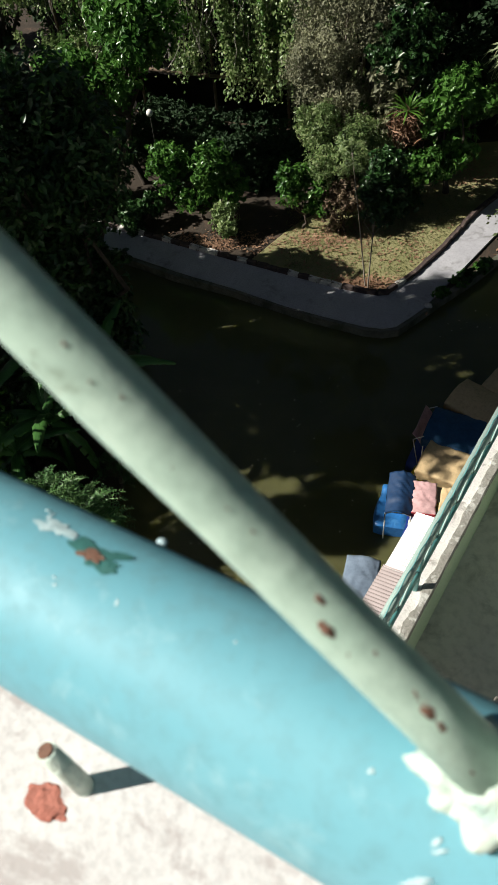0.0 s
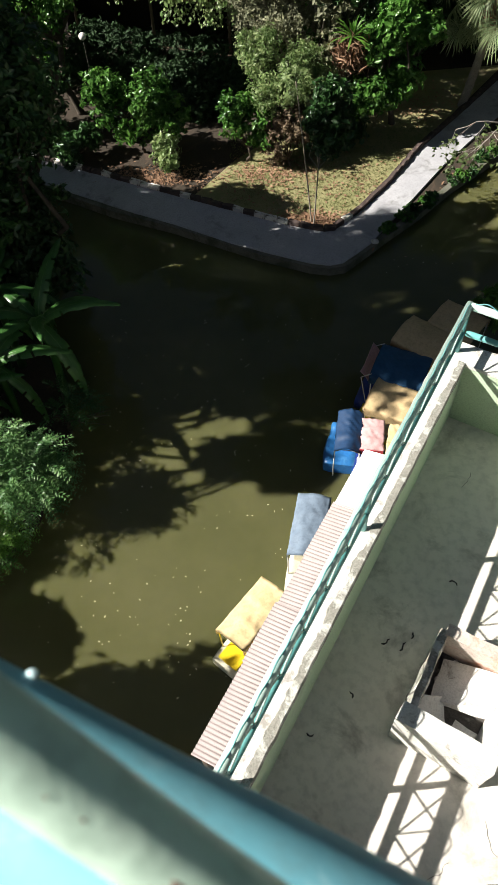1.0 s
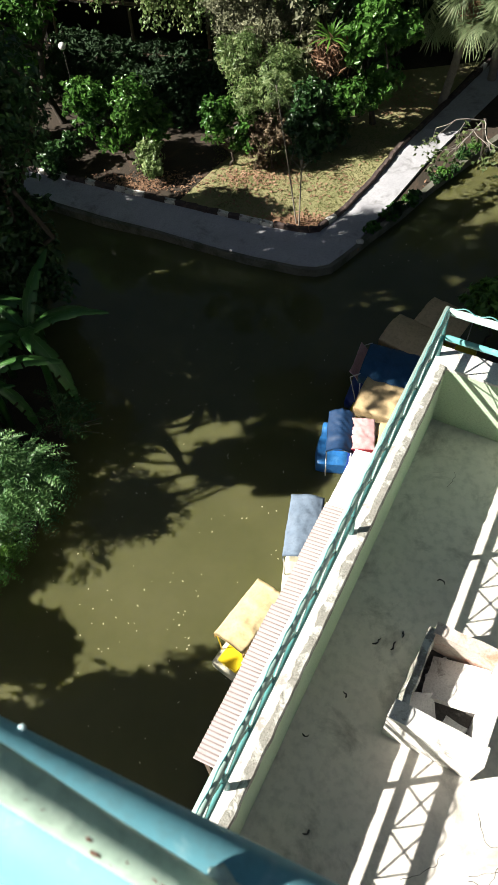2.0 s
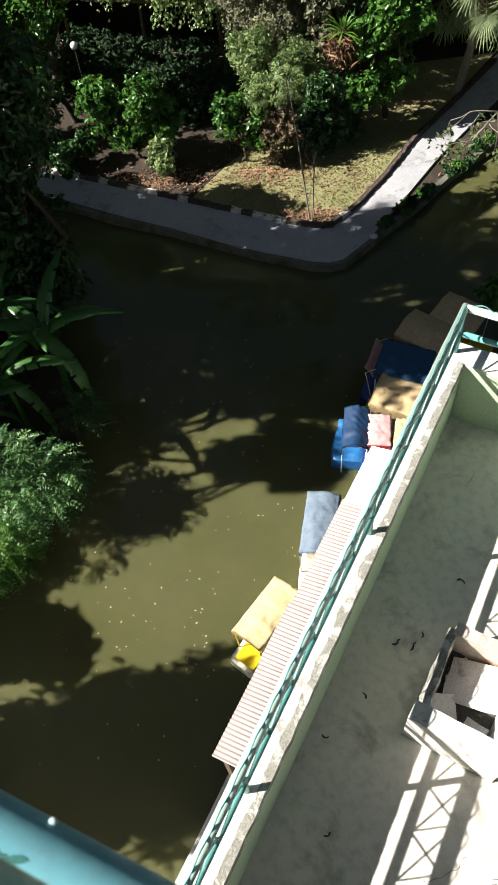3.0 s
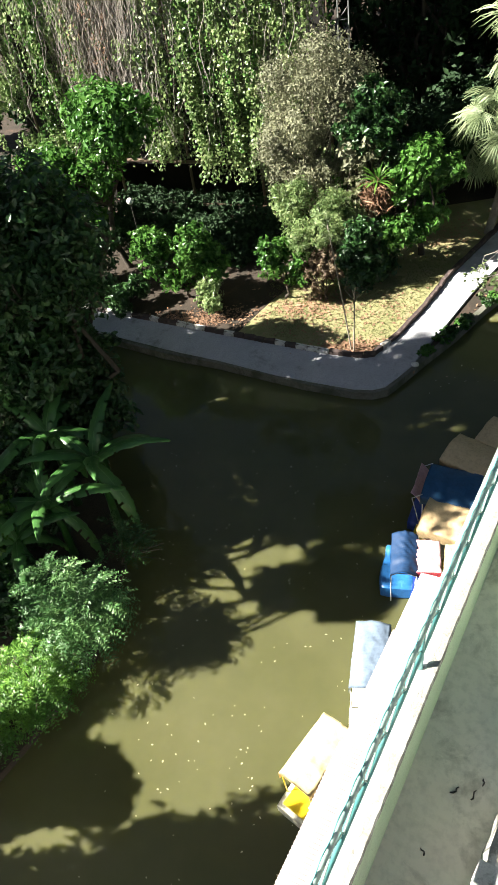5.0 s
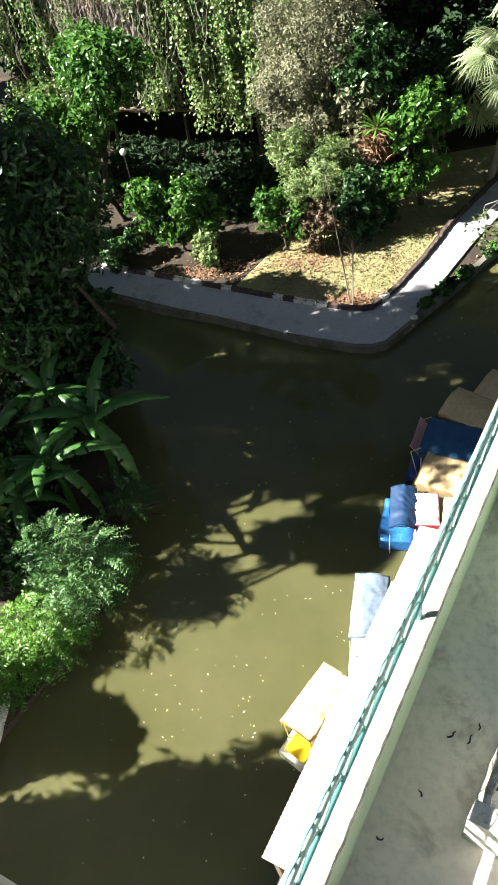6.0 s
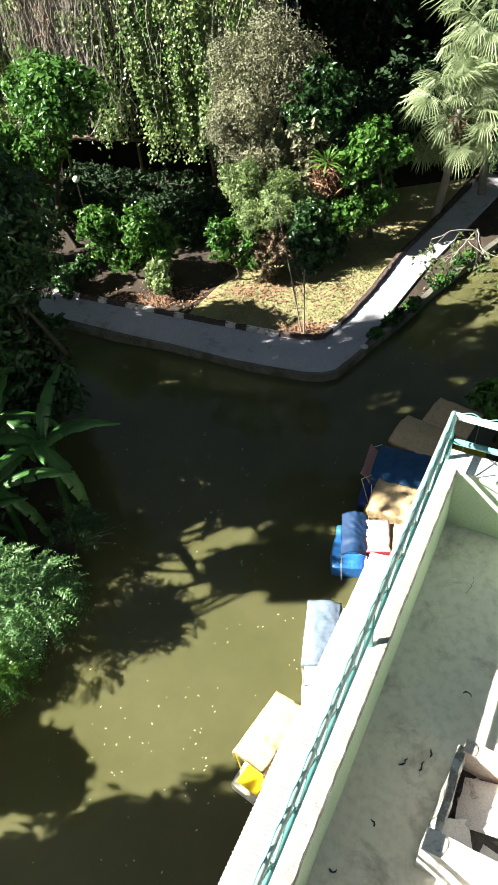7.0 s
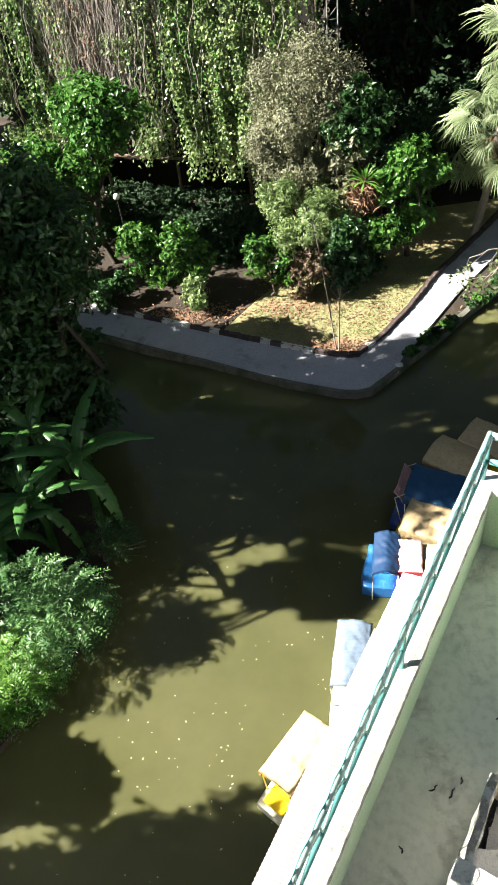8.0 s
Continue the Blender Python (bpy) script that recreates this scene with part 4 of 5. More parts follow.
# Lean-to roof and side wall, added to keep sun out of the hollow
shed = tagged(part("sun_block_roof", new_box(-9.4, -1.6, -2.5, -0.22, 2.75, 2.95), M["shade_black"]), "near-black lean-to roof added under the vines to block sun", "roof", kind="structure")
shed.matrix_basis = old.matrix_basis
sw = tagged(part("sun_block_wall", new_box(-9.5, -9.3, -2.5, -0.22, 0.2, 2.74), M["shade_black"]), "near-black side wall added to the lean-to to block sun", "wall", kind="structure")
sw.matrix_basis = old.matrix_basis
trellis = thing("vine_frame", pose(0, 0, 0), "timber and pipe frame overgrown with vines", "frame")
for x in (-13, -9.2, -5.6, -2.2, 1.0):
    part("post", tube(bmesh.new(), [(x, 33.2 - 0.3 * (x + 6), 0.1), (x, 33.2 - 0.3 * (x + 6), 11.4)], 0.07, 7), M["wood"], trellis)
for z, r in ((6.95, 0.06), (3.0, 0.08), (10.8, 0.07), (0.95, 0.04)):
    part("beam", tube(bmesh.new(), [(-13.2, 34.9, z + 0.1), (-6, 32.75, z), (1.2, 30.6, z)], r, 7), M["wood"], trellis)
vrng = np.random.default_rng(77)


def strands(x0, x1, n, z_low, z_high, per, size, material, label, seed, depth=0.8, wild=0.12):
    r = np.random.default_rng(seed)
    cs = []
    for _ in range(n):
        x = r.uniform(x0, x1)
        y = 32.6 - 0.3 * (x + 6) + r.uniform(-0.5, depth)
        top, low = z_high + r.uniform(-0.6, 0.3), z_low + abs(r.normal(0, 1.1))
        k = int(per * (top - low) / 6)
        u = r.random(k)
        ph, fat = r.uniform(0, 6.28), r.uniform(0.06, 0.22)
        bul = 0.5 + 0.5 * np.sin(u * r.uniform(6, 16) + ph)
        cs.append(np.stack([x + 0.25 * np.sin(u * 4 + ph) + r.normal(0, 1, k) * fat * (0.5 + bul), y - 0.3 * np.sin(u * 3.1) * bul + r.normal(0, wild, k), top + (low - top) * u], 1))
    c = np.concatenate(cs)
    nd = np.tile([[-0.9, -0.7, 0.5]], (len(c), 1))
    ob = leaves("vine_curtain", c, nd, size, M[material], None, r, 0.75, spread=0.6, droop=0.6)
    return tagged(ob, label, "vine", kind="stuff")


strands(-7.2, 0.8, 66, 2.1, 11.2, 260, 0.15, "leaf_vine", "yellow-green leafy vines hanging in curtains", 1, 1.0)
strands(-15.5, -9.5, 40, 5.0, 11.2, 220, 0.15, "leaf_vine", "yellow-green leafy vines hanging in curtains", 2)
strands(-13.0, 1.0, 50, 3.4, 11.2, 170, 0.15, "leaf_mid", "dark green vine leaves behind the hanging curtains", 3, 1.2)
strands(-9.6, -6.8, 22, 5.2, 11.2, 150, 0.09, "leaf_dry", "withered vine leaves among bare stems", 4)
vl = []
for _ in range(120):
    x = vrng.uniform(-15, 0.8)
    if -10 < x < -7.5 and vrng.random() < 0.7:
        continue
    vl.append((x, 32.4 - 0.3 * (x + 6) + vrng.uniform(-0.3, 0.3), vrng.uniform(3.6, 11.3), vrng.uniform(0.22, 0.6)))
c, nd = crown_points(vrng, vl, 16000)
c[:, 2] -= np.abs(vrng.normal(0, 0.35, len(c)))
tagged(leaves("vine_clumps", c, nd, 0.15, M["leaf_vine"], None, vrng, 0.7, droop=0.6), "bulging clumps of yellow-green vine leaves", "vine", kind="stuff")
bm = bmesh.new()
for _ in range(340):
    x = vrng.uniform(-10.2, -6.4) if vrng.random() < 0.65 else vrng.uniform(-13, 1)
    y, z = 32.3 - 0.3 * (x + 6) + vrng.uniform(-0.4, 0.3), 11.2
    low = vrng.uniform(3.4, 7)
    pts = []
    while z > low:
        pts.append((x, y, z))
        x, y, z = x + vrng.normal(0, 0.11), y + vrng.normal(0, 0.05), z - vrng.uniform(0.25, 0.55)
    if len(pts) > 2:
        tube(bm, pts, vrng.uniform(0.008, 0.02), 4, False)
tagged(part("bare_vine_stems", bm, M["twig"]), "tangle of bare brown vine stems", "vine", kind="stuff")

mast = thing("lattice_mast", pose(1.75, 33.4, 0), "grey steel lattice mast beside the vines", "mast")
for sx in (-0.22, 0.22):
    for sy in (-0.22, 0.22):
        part("leg", tube(bmesh.new(), [(sx, sy, 0.2), (sx, sy, 13)], 0.03, 5), M["steel"], mast)
for k in range(17):
    z = 0.7 + k * 0.72
    for a, b in (((-0.22, -0.22), (0.22, -0.22)), ((-0.22, -0.22), (-0.22, 0.22))):
        part("brace", tube(bmesh.new(), [(*a, z), (*b, z + 0.5)], 0.02, 4), M["steel"], mast)
        part("rung", tube(bmesh.new(), [(*a, z), (*b, z)], 0.02, 4), M["steel"], mast)

globe = thing("globe_lamp", pose(-6.95, 26.0, G), "white globe garden lamp on a thin post", "lamp")
# The post shares the near-black, so it stays lost against the hollow
part("post", tube(bmesh.new(), [(0, 0, -0.1), (0, 0, 4.23)], 0.013, 8), M["shade_black"], globe)
bm = bmesh.new()
bmesh.ops.create_uvsphere(bm, u_segments=18, v_segments=12, radius=0.13, matrix=Matrix.Translation((0, 0, 4.33)))
for f in bm.faces:
    f.smooth = True
part("globe", bm, M["lamp_globe"], globe)

# Fan palms


def fan_mesh(rng, R=0.95, blades=34):
    """A fan leaf: folded blades from one point, tips hanging."""
    v, f = [], []
    for k in range(blades):
        a = math.radians(-125 + 250 * k / (blades - 1))
        w = math.radians(250 / blades) * 0.34
        r = R * rng.uniform(0.72, 1.1) * (0.75 + 0.25 * math.cos(a))
        i = len(v)
        for q, ww in ((0.06, 0.5), (0.55, 1.0), (0.85, 0.45), (1.0, 0.05)):
            dz = -0.7 * max(0, q - 0.45) ** 1.4 * R * rng.uniform(0.8, 1.6)
            for s, lift in ((-1, 0.0), (0, 0.03), (1, 0.0)):
                aa = a + s * w * ww
                v.append((r * q * math.sin(aa), r * q * math.cos(aa), dz + lift * q * R))
        for q in range(3):
            b = i + q * 3
            f += [(b, b + 1, b + 4, b + 3), (b + 1, b + 2, b + 5, b + 4)]
    return v, f


def fan_palm(x, y, h, n, seed, label, girth=1.0, fan=1.0, lean=0.0, leaf="leaf_palm"):
    r = random.Random(seed)
    p = thing("fan_palm", pose(x, y, G), label, "palm")
    bm = bmesh.new()
    k = 24
    tube(bm, [(0.1 * girth * math.sin(i / 7) + lean * (i / k - 1), 0, -0.1 + (h + 0.1) * i / k) for i in range(k + 1)], [girth * (0.17 + 0.02 * (i % 2) - 0.05 * i / k) for i in range(k + 1)], 11)
    part("trunk", bm, M["pale_bark"], p)
    fans = [data_part("frond", *fan_mesh(r), M[leaf], p) for _ in range(3)]
    for i in range(n):
        az, el = i * 137.5 + r.uniform(-25, 25), 75 - 130 * (i / n) ** 0.9 + r.uniform(-20, 20)
        m = pose(0, 0, h - 0.02 - 0.5 * i / n, 0, 0, az) @ pose(0, 0, 0, el)
        L = r.uniform(0.65, 1.35) * fan
        ob = fans[i] if i < 3 else fans[i % 3].copy()
        if i >= 3:
            scene.collection.objects.link(ob)
        ob.matrix_basis = m @ pose(0, L, 0, r.uniform(-60, -5), r.uniform(-30, 30)) @ Matrix.Scale(r.uniform(0.7, 1.1) * fan, 4)
        part("petiole", tube(bmesh.new(), [m @ Vector((0, 0.05, 0)), m @ Vector((0, L * 0.6, 0.04)), m @ Vector((0, L, 0))], [0.022, 0.015, 0.012], 5), M["leaf_palm"], p)
    if girth < 0.5:
        return p
    rs = np.random.default_rng(seed)
    c = np.stack([rs.normal(0, 0.18, 260), rs.normal(0, 0.18, 260), h - 0.5 - rs.random(260) * 1.1], 1)
    leaves("dead_skirt", c, np.tile([[0.0, 0, 0.2]], (260, 1)), 0.5, M["leaf_dry"], p, rs, 0.12, "brown dead fronds", 1.0, 2.0)
    return p


fan_palm(7.85, 28.5, 4.6, 38, 1, "fan palm with pale green drooping leaves beside the path", 1.0, 1.3, 0.5)
fan_palm(9.1, 30.0, 6.5, 40, 2, "taller fan palm with pale green leaves", 1.0, 1.45, -0.6)
fan_palm(0.42, 21.2, 5.2, 9, 3, "very thin young palm with a small tuft on the lawn", 0.14, 0.36, -0.65, "leaf_vine")

# Spiky plant with a brown skirt among the shrubs
yu = thing("spiky_plant", pose(2.5, 26.6, G), "spiky yellow-green plant with dead brown leaves", "plant")
part("stem", tube(bmesh.new(), [(0, 0, -0.1), (0.05, -0.1, 1.8), (0, -0.2, 3.9)], [0.09, 0.07, 0.06], 7), M["bark"], yu)
yr = random.Random(8)
for i in range(40):
    a, e, L = yr.uniform(0, 6.28), radians(yr.uniform(-15, 80)), yr.uniform(0.6, 1.0)
    d = Vector((math.cos(a) * math.cos(e), math.sin(a) * math.cos(e), math.sin(e)))
    s = d.cross(Vector((0, 0, 1))).normalized() * 0.035
    o = Vector((0, -0.2, 3.9))
    q = [o - s, o + s, o + d * L * 0.6 + s, o + d * L * 0.6 - s, o + d * L - Vector((0, 0, 0.15))]
    data_part("blade", [tuple(v) for v in q], [(0, 1, 2, 3), (3, 2, 4)], M["leaf_bright"], yu)
rs = np.random.default_rng(9)
c = np.stack([rs.normal(0, 0.28, 420), -0.25 + rs.normal(0, 0.2, 420), 3.25 + rs.normal(0, 0.3, 420)], 1)
leaves("dead_leaves", c, np.tile([[0.0, -1, 0.2]], (420, 1)), 0.4, M["leaf_dry"], yu, rs, 0.14, "brown dead leaves", 1.0, 1.5)

# Bare branching tree leaning over the water
bt = thing("bare_tree", pose(8.3, 24.6, G), "leaning bare-branched tree with a few leaves by the water", "tree")
br = random.Random(4)
tips = []


def branch(p, d, L, r, depth):
    pts, rad = [p], [r]
    for k in range(5):
        d = (d + Vector((br.uniform(-0.3, 0.3), br.uniform(-0.3, 0.3), br.uniform(-0.28, 0.22)))).normalized()
        pts.append(pts[-1] + d * L / 5)
        rad.append(r * (1 - 0.12 * (k + 1)))
    part("branch", tube(bmesh.new(), pts, rad, 5), M["twig"], bt)
    if depth:
        for k in (2, 3, 5):
            branch(pts[k], (d + Vector((br.uniform(-0.9, 0.9), br.uniform(-0.9, 0.9), br.uniform(-0.8, 0.3)))).normalized(), L * br.uniform(0.45, 0.7), rad[k] * 0.55, depth - 1)
    else:
        tips.append(pts[-1])


part("trunk", tube(bmesh.new(), [(0, 0, -0.15), (-0.2, -0.4, 1.0), (-0.6, -1.0, 2.2)], [0.12, 0.09, 0.07], 8), M["bark"], bt)
for d in ((-0.6, -0.7, 0.1), (-0.2, -0.9, 0.4), (-0.8, -0.3, 0.5)):
    branch(Vector((-0.6, -1.0, 2.2)), Vector(d).normalized(), 1.9, 0.03, 2)
rs = np.random.default_rng(12)
c = np.repeat(np.array([tuple(t) for t in tips]), 9, 0)
c = c + rs.normal(0, 0.13, c.shape)
leaves("sparse_leaves", c, np.tile([[0.0, 0, 1.0]], (len(c), 1)), 0.2, M["leaf_olive"], bt, rs, 0.55)

# Low plants in the strip between the path and the water, and a white stone
sr = random.Random(14)
for i in range(10):
    u = (i + sr.uniform(-0.3, 0.3)) / 9
    wd = 0.1 + 0.5 * u
    x, y = 3.75 + 4.2 * u + wd * sr.uniform(0.0, 0.6), 20.75 + 4.6 * u - wd * sr.uniform(0.0, 0.6)
    hh = sr.uniform(0.22, 0.4)
    grow("strip_plant", "low dark green plant between path and water", "plant", (x, y, G), [((x, y, G + hh * 0.5), (0.24, 0.24, hh * 0.3), 5, sr.uniform(0.12, 0.2))], 500, sr.choice((0.11, 0.15, 0.2)), sr.choice(("leaf_dark", "leaf_dark", "leaf_mid", "leaf_grey")), 300 + i, trunk_r=0.015, group="strip plants")
st = tagged(part("stone", blob(bmesh.new(), (0, 0, 0.08), (0.13, 0.12, 0.1), 3, 0.4, 1.5, 2), M["kerb_white"]), "white painted stone beside the path", "stone")
st.matrix_basis = pose(3.2, 20.05, 0.25)

# Plant by the terrace's far end
grow("shrub", "fresh bright green plant beside the moored boats", "shrub", (6.6, 15.3, G), [((6.45, 15.5, 1.7), (0.5, 0.5, 0.5), 6, 0.4)], 900, 0.3, "leaf_bright", 13, trunk_r=0.04)

# Near bank: bananas and bushes


def banana_leaf(rng, L, Wd):
    """A long arched blade on a midrib, its edges torn into flaps."""
    v, f, n = [], [], 36
    for i in range(n + 1):
        u = i / n
        y, z = L * (u - 0.12 * u * u), L * (0.28 * u - 0.62 * u * u)
        w = Wd / 2 * math.sin(math.pi * min(1, 0.08 + 0.92 * u)) ** 0.6 * (1 - 0.25 * u)
        tear = rng.uniform(0.82, 1.0)
        sag = 0.10 * Wd + rng.uniform(-0.01, 0.05)
        v += [(-w * tear, y, z - sag), (-w * 0.5, y, z + 0.03), (0, y, z), (w * 0.5, y, z + 0.03), (w * rng.uniform(0.82, 1.0), y, z - sag)]
    for i in range(n):
        for k in range(4):
            if k in (0, 3) and rng.random() < 0.09:
                continue
            a = i * 5 + k
            f.append((a, a + 1, a + 6, a + 5))
    return v, f


def banana(x, y, h, n, seed):
    r = random.Random(seed)
    b = thing("banana_plant", pose(x, y, G), "banana plant with long torn green leaves on the bank", "banana plant", "banana clump")
    part("stem", tube(bmesh.new(), [(0, 0, -0.1), (0.05, 0.03, h * 0.5), (0, 0, h)], [0.14, 0.11, 0.07], 9), M["leaf_banana"], b)
    for i in range(n):
        m = pose(0, 0, h - 0.05, 0, 0, i * 137.5 + r.uniform(-20, 20)) @ pose(0, 0, 0, r.uniform(5, 60) if i < n - 2 else r.uniform(-50, -20))
        v, f = banana_leaf(r, r.uniform(1.9, 2.7), r.uniform(0.45, 0.62))
        lf = data_part("leaf", v, f, M["leaf_banana"], b, smooth=True)
        lf.matrix_basis = m
        part("midrib", tube(bmesh.new(), [v[i2 * 5 + 2] for i2 in range(0, 37, 6)], [0.02, 0.018, 0.015, 0.012, 0.01, 0.008, 0.005], 5), M["leaf_fern"], lf)
    return b


banana(-6.5, 13.6, 2.9, 9, 1)
banana(-7.7, 12.6, 2.4, 9, 2)
banana(-8.0, 14.6, 3.2, 8, 3)
banana(-8.6, 11.8, 1.9, 7, 4)


def frond_bush(at, centre, extent, n, size, material, seed, label):
    """A bush of feathery leaves: leaflets in pairs along arching stalks."""
    r = np.random.default_rng(seed)
    ob = thing("fern_bush", pose(*at), label, "bush")
    verts, faces, bm = [], [], bmesh.new()
    mid = np.array(centre) - at
    tufts = [mid + r.uniform(-0.55, 0.55, 3) * np.array(extent) for _ in range(7)]
    for k in range(n):
        d = r.normal(0, 1, 3)
        d[2] = abs(d[2]) * 0.9
        d /= np.linalg.norm(d)
        p = tufts[k % 7] + d * np.array(extent) * r.uniform(0.25, 0.62)
        out = d * np.array([1, 1, 0.45]) + r.normal(0, 0.3, 3)
        out /= np.linalg.norm(out)
        side = np.cross(out, [0, 0, 1.0])
        side /= np.linalg.norm(side) + 1e-6
        up = np.cross(side, out)
        L = size * r.uniform(2.6, 4.2)
        for q in range(8):
            u = q / 7
            c = p + out * u * L - np.array([0, 0, 0.45 * L * u * u])
            ln = size * 0.85 * (1.0 - 0.55 * abs(u - 0.4)) * r.uniform(0.85, 1.1)
            for sd in (-1, 1):
                tip = c + side * sd * ln * r.uniform(0.75, 1.1) + out * ln * r.uniform(0.2, 0.75) - up * ln * r.uniform(-0.1, 0.6)
                m = (c + tip) / 2 + up * ln * 0.06
                w = out * ln * r.uniform(0.2, 0.3) + up * ln * r.uniform(-0.12, 0.12)
                i = len(verts)
                verts += [c, m - w, tip, m + w]
                faces += [(i, i + 1, i + 2), (i, i + 2, i + 3)]
    for k in range(9):
        d = r.normal(0, 0.5, 3)
        tube(bm, [(0, 0, -0.1), Vector(mid * 0.5 + d * 0.2), Vector(mid + d)], [0.05, 0.03, 0.012], 5)
    part("stem", bm, M["bark"], ob)
    data_part("foliage", [tuple(v) for v in verts], faces, M[material], ob)
    return ob


frond_bush((-6.7, 9.9, G), (-6.7, 9.9, 1.3), (1.05, 1.15, 1.5), 620, 0.15, "leaf_fern", 21, "feathery green bush on the bank")
frond_bush((-7.7, 8.4, G), (-7.75, 8.3, 0.95), (1.1, 1.0, 1.25), 600, 0.13, "leaf_bright", 22, "bright yellow-green bush on the bank")
frond_bush((-8.9, 7.4, G), (-8.8, 7.3, 0.9), (1.1, 0.9, 1.1), 480, 0.14, "leaf_bright", 26, "bright yellow-green bush above the stone pavement")
frond_bush((-6.2, 12.2, G), (-5.7, 12.2, 1.2), (0.8, 0.7, 0.7), 60, 0.13, "leaf_dark", 23, "dark feathery bush over the water")
grow("shrub", "dark shrub between the bananas and the bushes", "shrub", (-8.3, 10.4, G), [((-8.2, 10.5, 1.3), (1.0, 1.2, 0.6), 8, 0.6)], 3000, 0.24, "leaf_dark", 24, trunk_r=0.06)
grow("shrub", "dark undergrowth on the bank under the big tree", "shrub", (-8.8, 16.4, G), [((-8.4, 16.2, 1.6), (1.2, 1.4, 0.9), 9, 0.7)], 4000, 0.24, "leaf_dark", 25, trunk_r=0.06)
tagged(part("pavement", slab(-11.5, -8.3, 4.8, 7.0, 0.3, 0.52, 9, 0.03), M["wall_top"]), "pale stone pavement on the near bank", "pavement", kind="structure")

# Litter, grass and floating petals ------------------------------------------------------
r = np.random.default_rng(31)


def scatter(name, label, category, pts, size, material, aspect=0.5, spread=0.25, droop=0.0):
    ob = leaves(name, pts, np.tile([[0.0, 0, 1.0]], (len(pts), 1)), size, M[material], None, r, aspect, spread=spread, droop=droop)
    return tagged(ob, label, category, kind="stuff")


def patch(n, cx, cy, sx, sy, z):
    return np.stack([r.normal(cx, sx, n), r.normal(cy, sy, n), np.full(n, z) + r.random(n) * 0.03], 1)


scatter("fallen_leaves", "brown fallen leaves on the ground", "leaf litter", np.concatenate([patch(900, 0.8, 21.3, 0.75, 0.25, 0.30), patch(900, -5.0, 24.0, 1.3, 0.35, 0.30), patch(500, -0.4, 24.2, 0.8, 0.5, 0.30), patch(300, 5.5, 28.6, 1.0, 0.8, 0.30), patch(500, 1.5, 23.5, 1.8, 1.2, 0.30)]), 0.13, "leaf_dry")
g = np.stack([r.uniform(-2.0, 6.5, 14000), r.uniform(21.0, 29.0, 14000), np.full(14000, 0.30)], 1)
inside = (g[:, 1] > 20.85 + np.abs(g[:, 0] - 1.9) * np.where(g[:, 0] > 1.9, 1.5, 0.42)) & (g[:, 1] < 27.5)
scatter("grass", "short dry yellowish grass", "grass", g[inside], 0.09, "grass", 0.2, 1.0)
fp = np.concatenate([np.stack([r.uniform(-6, 2.0, 190), r.uniform(3, 17, 190), np.full(190, 0.012)], 1), patch(30, -1.8, 6.3, 1.2, 1.4, 0.012), patch(10, 4.5, 19.5, 0.6, 0.4, 0.012)])
fp[:, 2] = 0.012
scatter("floating_petals", "pale petals and leaves floating on the pond", "petals", fp, 0.055, "float", 0.55, 0.05)

# Small marks on the near railing and wall
for name, x, a, sx, sy, mt, lb in (("paint_chip", -0.044, 17, 0.0075, 0.0045, "dark_chip", "dark chip in the turquoise paint"), ("rust_spot", -0.046, 15, 0.0036, 0.0022, "rust", "orange rust spot"), ("paint_chip", -0.062, 22, 0.006, 0.0028, "chip", "white chip in the turquoise paint")):
    rr = 0.0275 + (0.0002 if name == "paint_chip" else 0.0006)
    bm = bmesh.new()
    c0 = bm.verts.new((x, rr * math.sin(radians(a)), rr * math.cos(radians(a)) + 0.0002))
    ring = []
    for k in range(40):
        t = 2 * math.pi * k / 40
        q = 1 + 0.9 * noise.noise(Vector((math.cos(t) * 2.2, math.sin(t) * 2.2, x * 100 + a)))
        aa = radians(a) + sy * q * math.sin(t) / rr
        ring.append(bm.verts.new((x + sx * q * math.cos(t), rr * math.sin(aa), rr * math.cos(aa))))
    for k in range(40):
        bm.faces.new((c0, ring[k], ring[(k + 1) % 40]))
    bmesh.ops.recalc_face_normals(bm, faces=bm.faces)
    part(name, bm, M[mt], pipe, lb)
bm = blob(bmesh.new(), (-0.040, 0.0265, 0.010), (0.0018, 0.0016, 0.0016), 2, 0.3, 2.0, 2)
part("paint_drip", bm, M["chip"], pipe, "small white drip on the pipe")
stub = thing("cut_bolt", NM @ pose(-0.0555, -0.0295, -0.0855, 0, -16, 0), "cut-off painted steel bolt standing in the wall", "bolt")
part("shank", tube(bmesh.new(), [(0, 0, -0.005), (0, 0, 0.029)], [0.0038, 0.0036], 12), M["weld"], stub)
part("cut_end", tube(bmesh.new(), [(0, 0, 0.0285), (0, 0, 0.0298)], 0.0028, 10), M["rust"], stub, "rusty cut end")
ch = part("red_render_patch", blob(bmesh.new(), (0, 0, 0), (0.0085, 0.0052, 0.0003), 5, 0.75, 1.6, 4), M["brick_chip"], wall_near, "red bare render patch")
ch.location = (-0.064, -0.041, -0.085)
rn = random.Random(3)
eye_way = Vector((0.05, -0.054, 0.19))
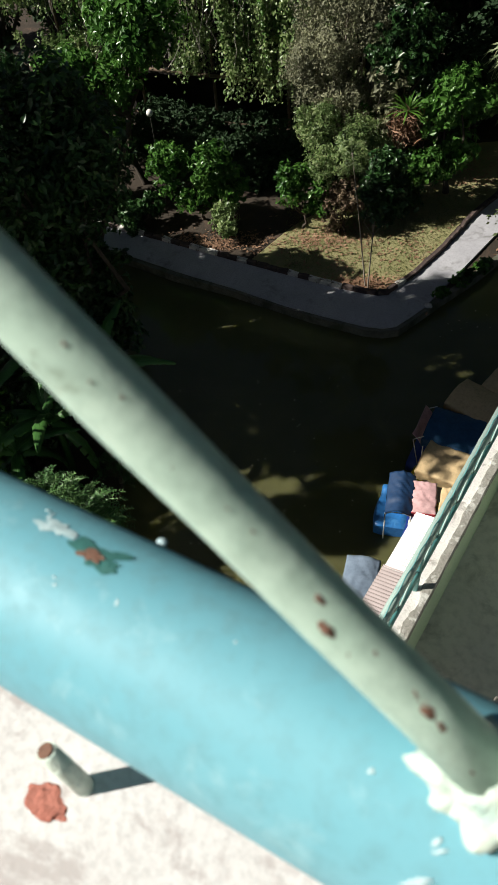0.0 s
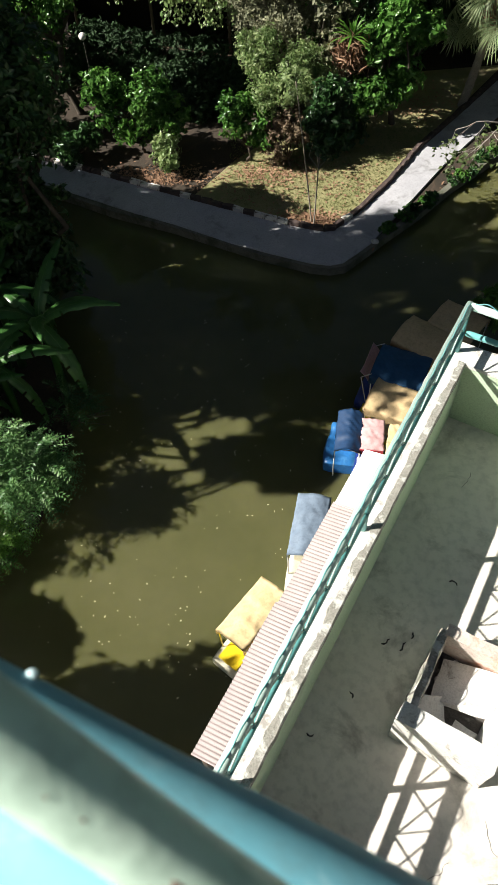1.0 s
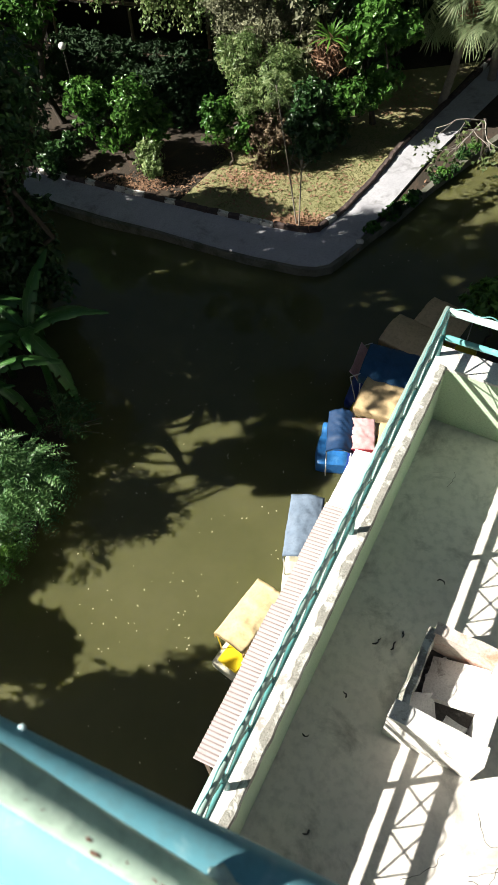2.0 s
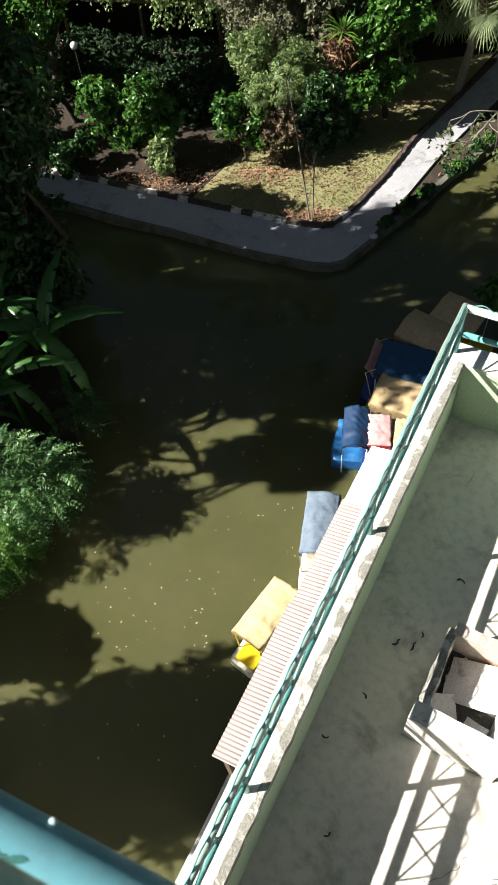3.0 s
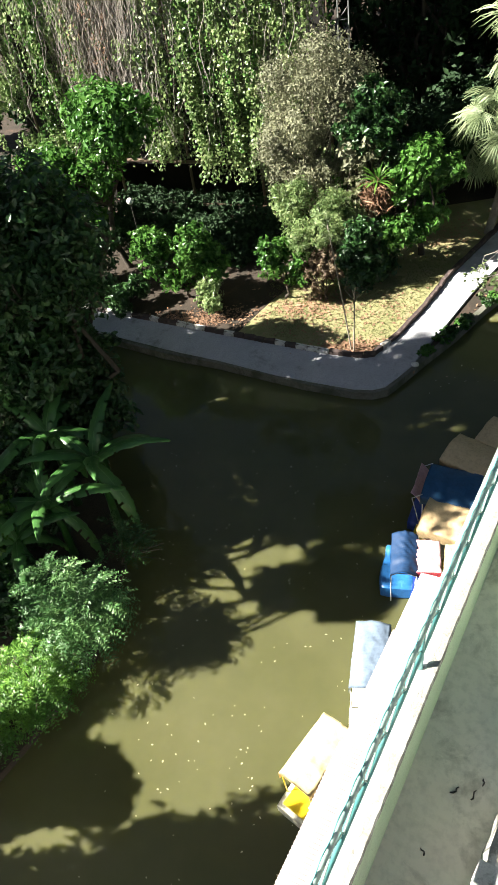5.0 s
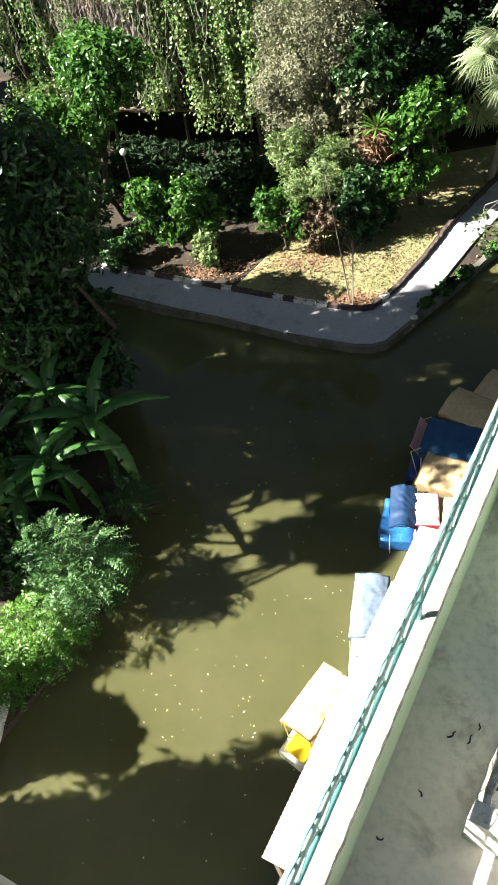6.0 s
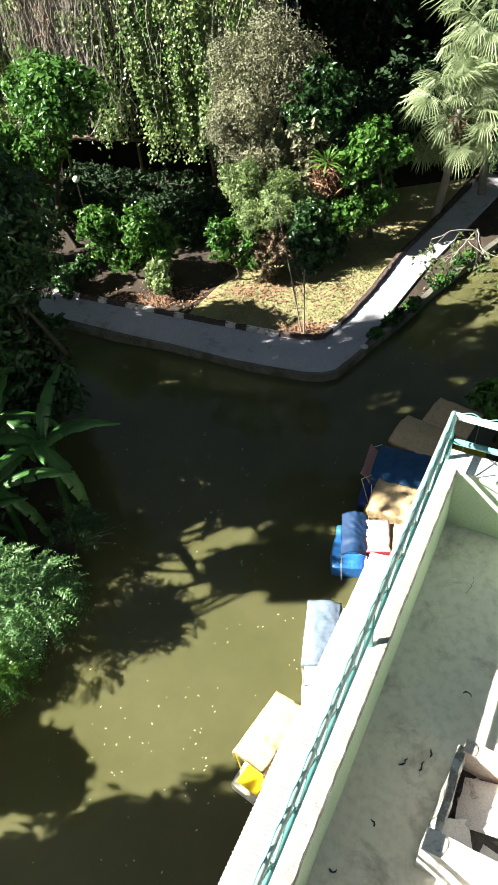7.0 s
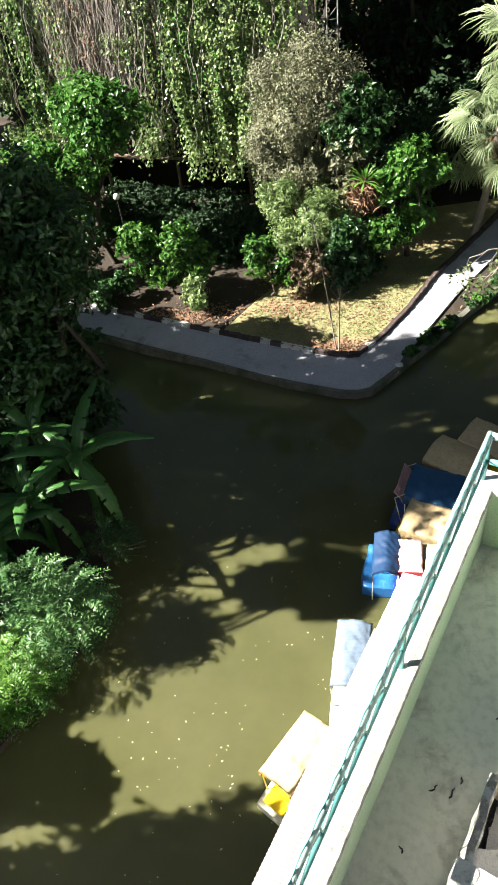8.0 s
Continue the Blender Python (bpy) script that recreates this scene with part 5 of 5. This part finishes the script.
rod_way = Vector((-0.763, 0.055, 0.644)).normalized()
for k, (u, sz) in enumerate(((0.030, 0.0026), (0.034, 0.0016), (0.026, 0.0014), (0.056, 0.0017), (0.061, 0.0011), (0.046, 0.0009), *[(rn.uniform(0.01, 0.3), rn.uniform(0.0002, 0.0005)) for _ in range(26)])):
    q = Vector((0.066, 0.002, 0.026)) + rod_way * u
    out = eye_way - q
    out = (out - rod_way * out.dot(rod_way)).normalized()
    side = rod_way.cross(out)
    out = (out + side * rn.uniform(-0.55, 0.15)).normalized()
    m = Matrix((rod_way, rod_way.cross(out), out)).transposed().to_4x4()
    b = blob(bmesh.new(), (0, 0, 0), (sz, sz * 0.5, 0.00012), k, 1.1, 2.6, 3)
    sp = part("rust_spot", b, M["rust"], rail, "brown rust spot")
    sp.matrix_basis = Matrix.Translation(q + out * 0.0067) @ m

# Nicks in the pipe's paint, and a splash of aqua paint by the weld
for k in range(9):
    x, a = rn.uniform(-0.12, 0.05), rn.uniform(-70, 35)
    b = blob(bmesh.new(), (0, 0, 0), (rn.uniform(0.0004, 0.0013), rn.uniform(0.0003, 0.0007), 0.00008), k + 40, 0.9, 2.0, 2)
    nk = part("paint_nick", b, M["chip"], pipe, "small pale nick in the paint")
    nk.matrix_basis = Matrix.Translation((x, 0.0275 * math.sin(radians(a)), 0.0275 * math.cos(radians(a)))) @ pose(0, 0, 0, -a) @ pose(0, 0, 0, 0, 0, rn.uniform(0, 180))
for k in range(6):
    x, a = rn.uniform(0.05, 0.068), rn.uniform(-60, -20)
    b = blob(bmesh.new(), (0, 0, 0), (rn.uniform(0.0012, 0.0035), rn.uniform(0.0003, 0.0007), 0.0001), k + 60, 0.9, 2.4, 3)
    nk = part("paint_splash", b, M["chip"], pipe, "pale aqua brush mark")
    nk.matrix_basis = Matrix.Translation((x, 0.0275 * math.sin(radians(a)), 0.0275 * math.cos(radians(a)))) @ pose(0, 0, 0, -a) @ pose(0, 0, 0, 0, 0, rn.uniform(20, 75))
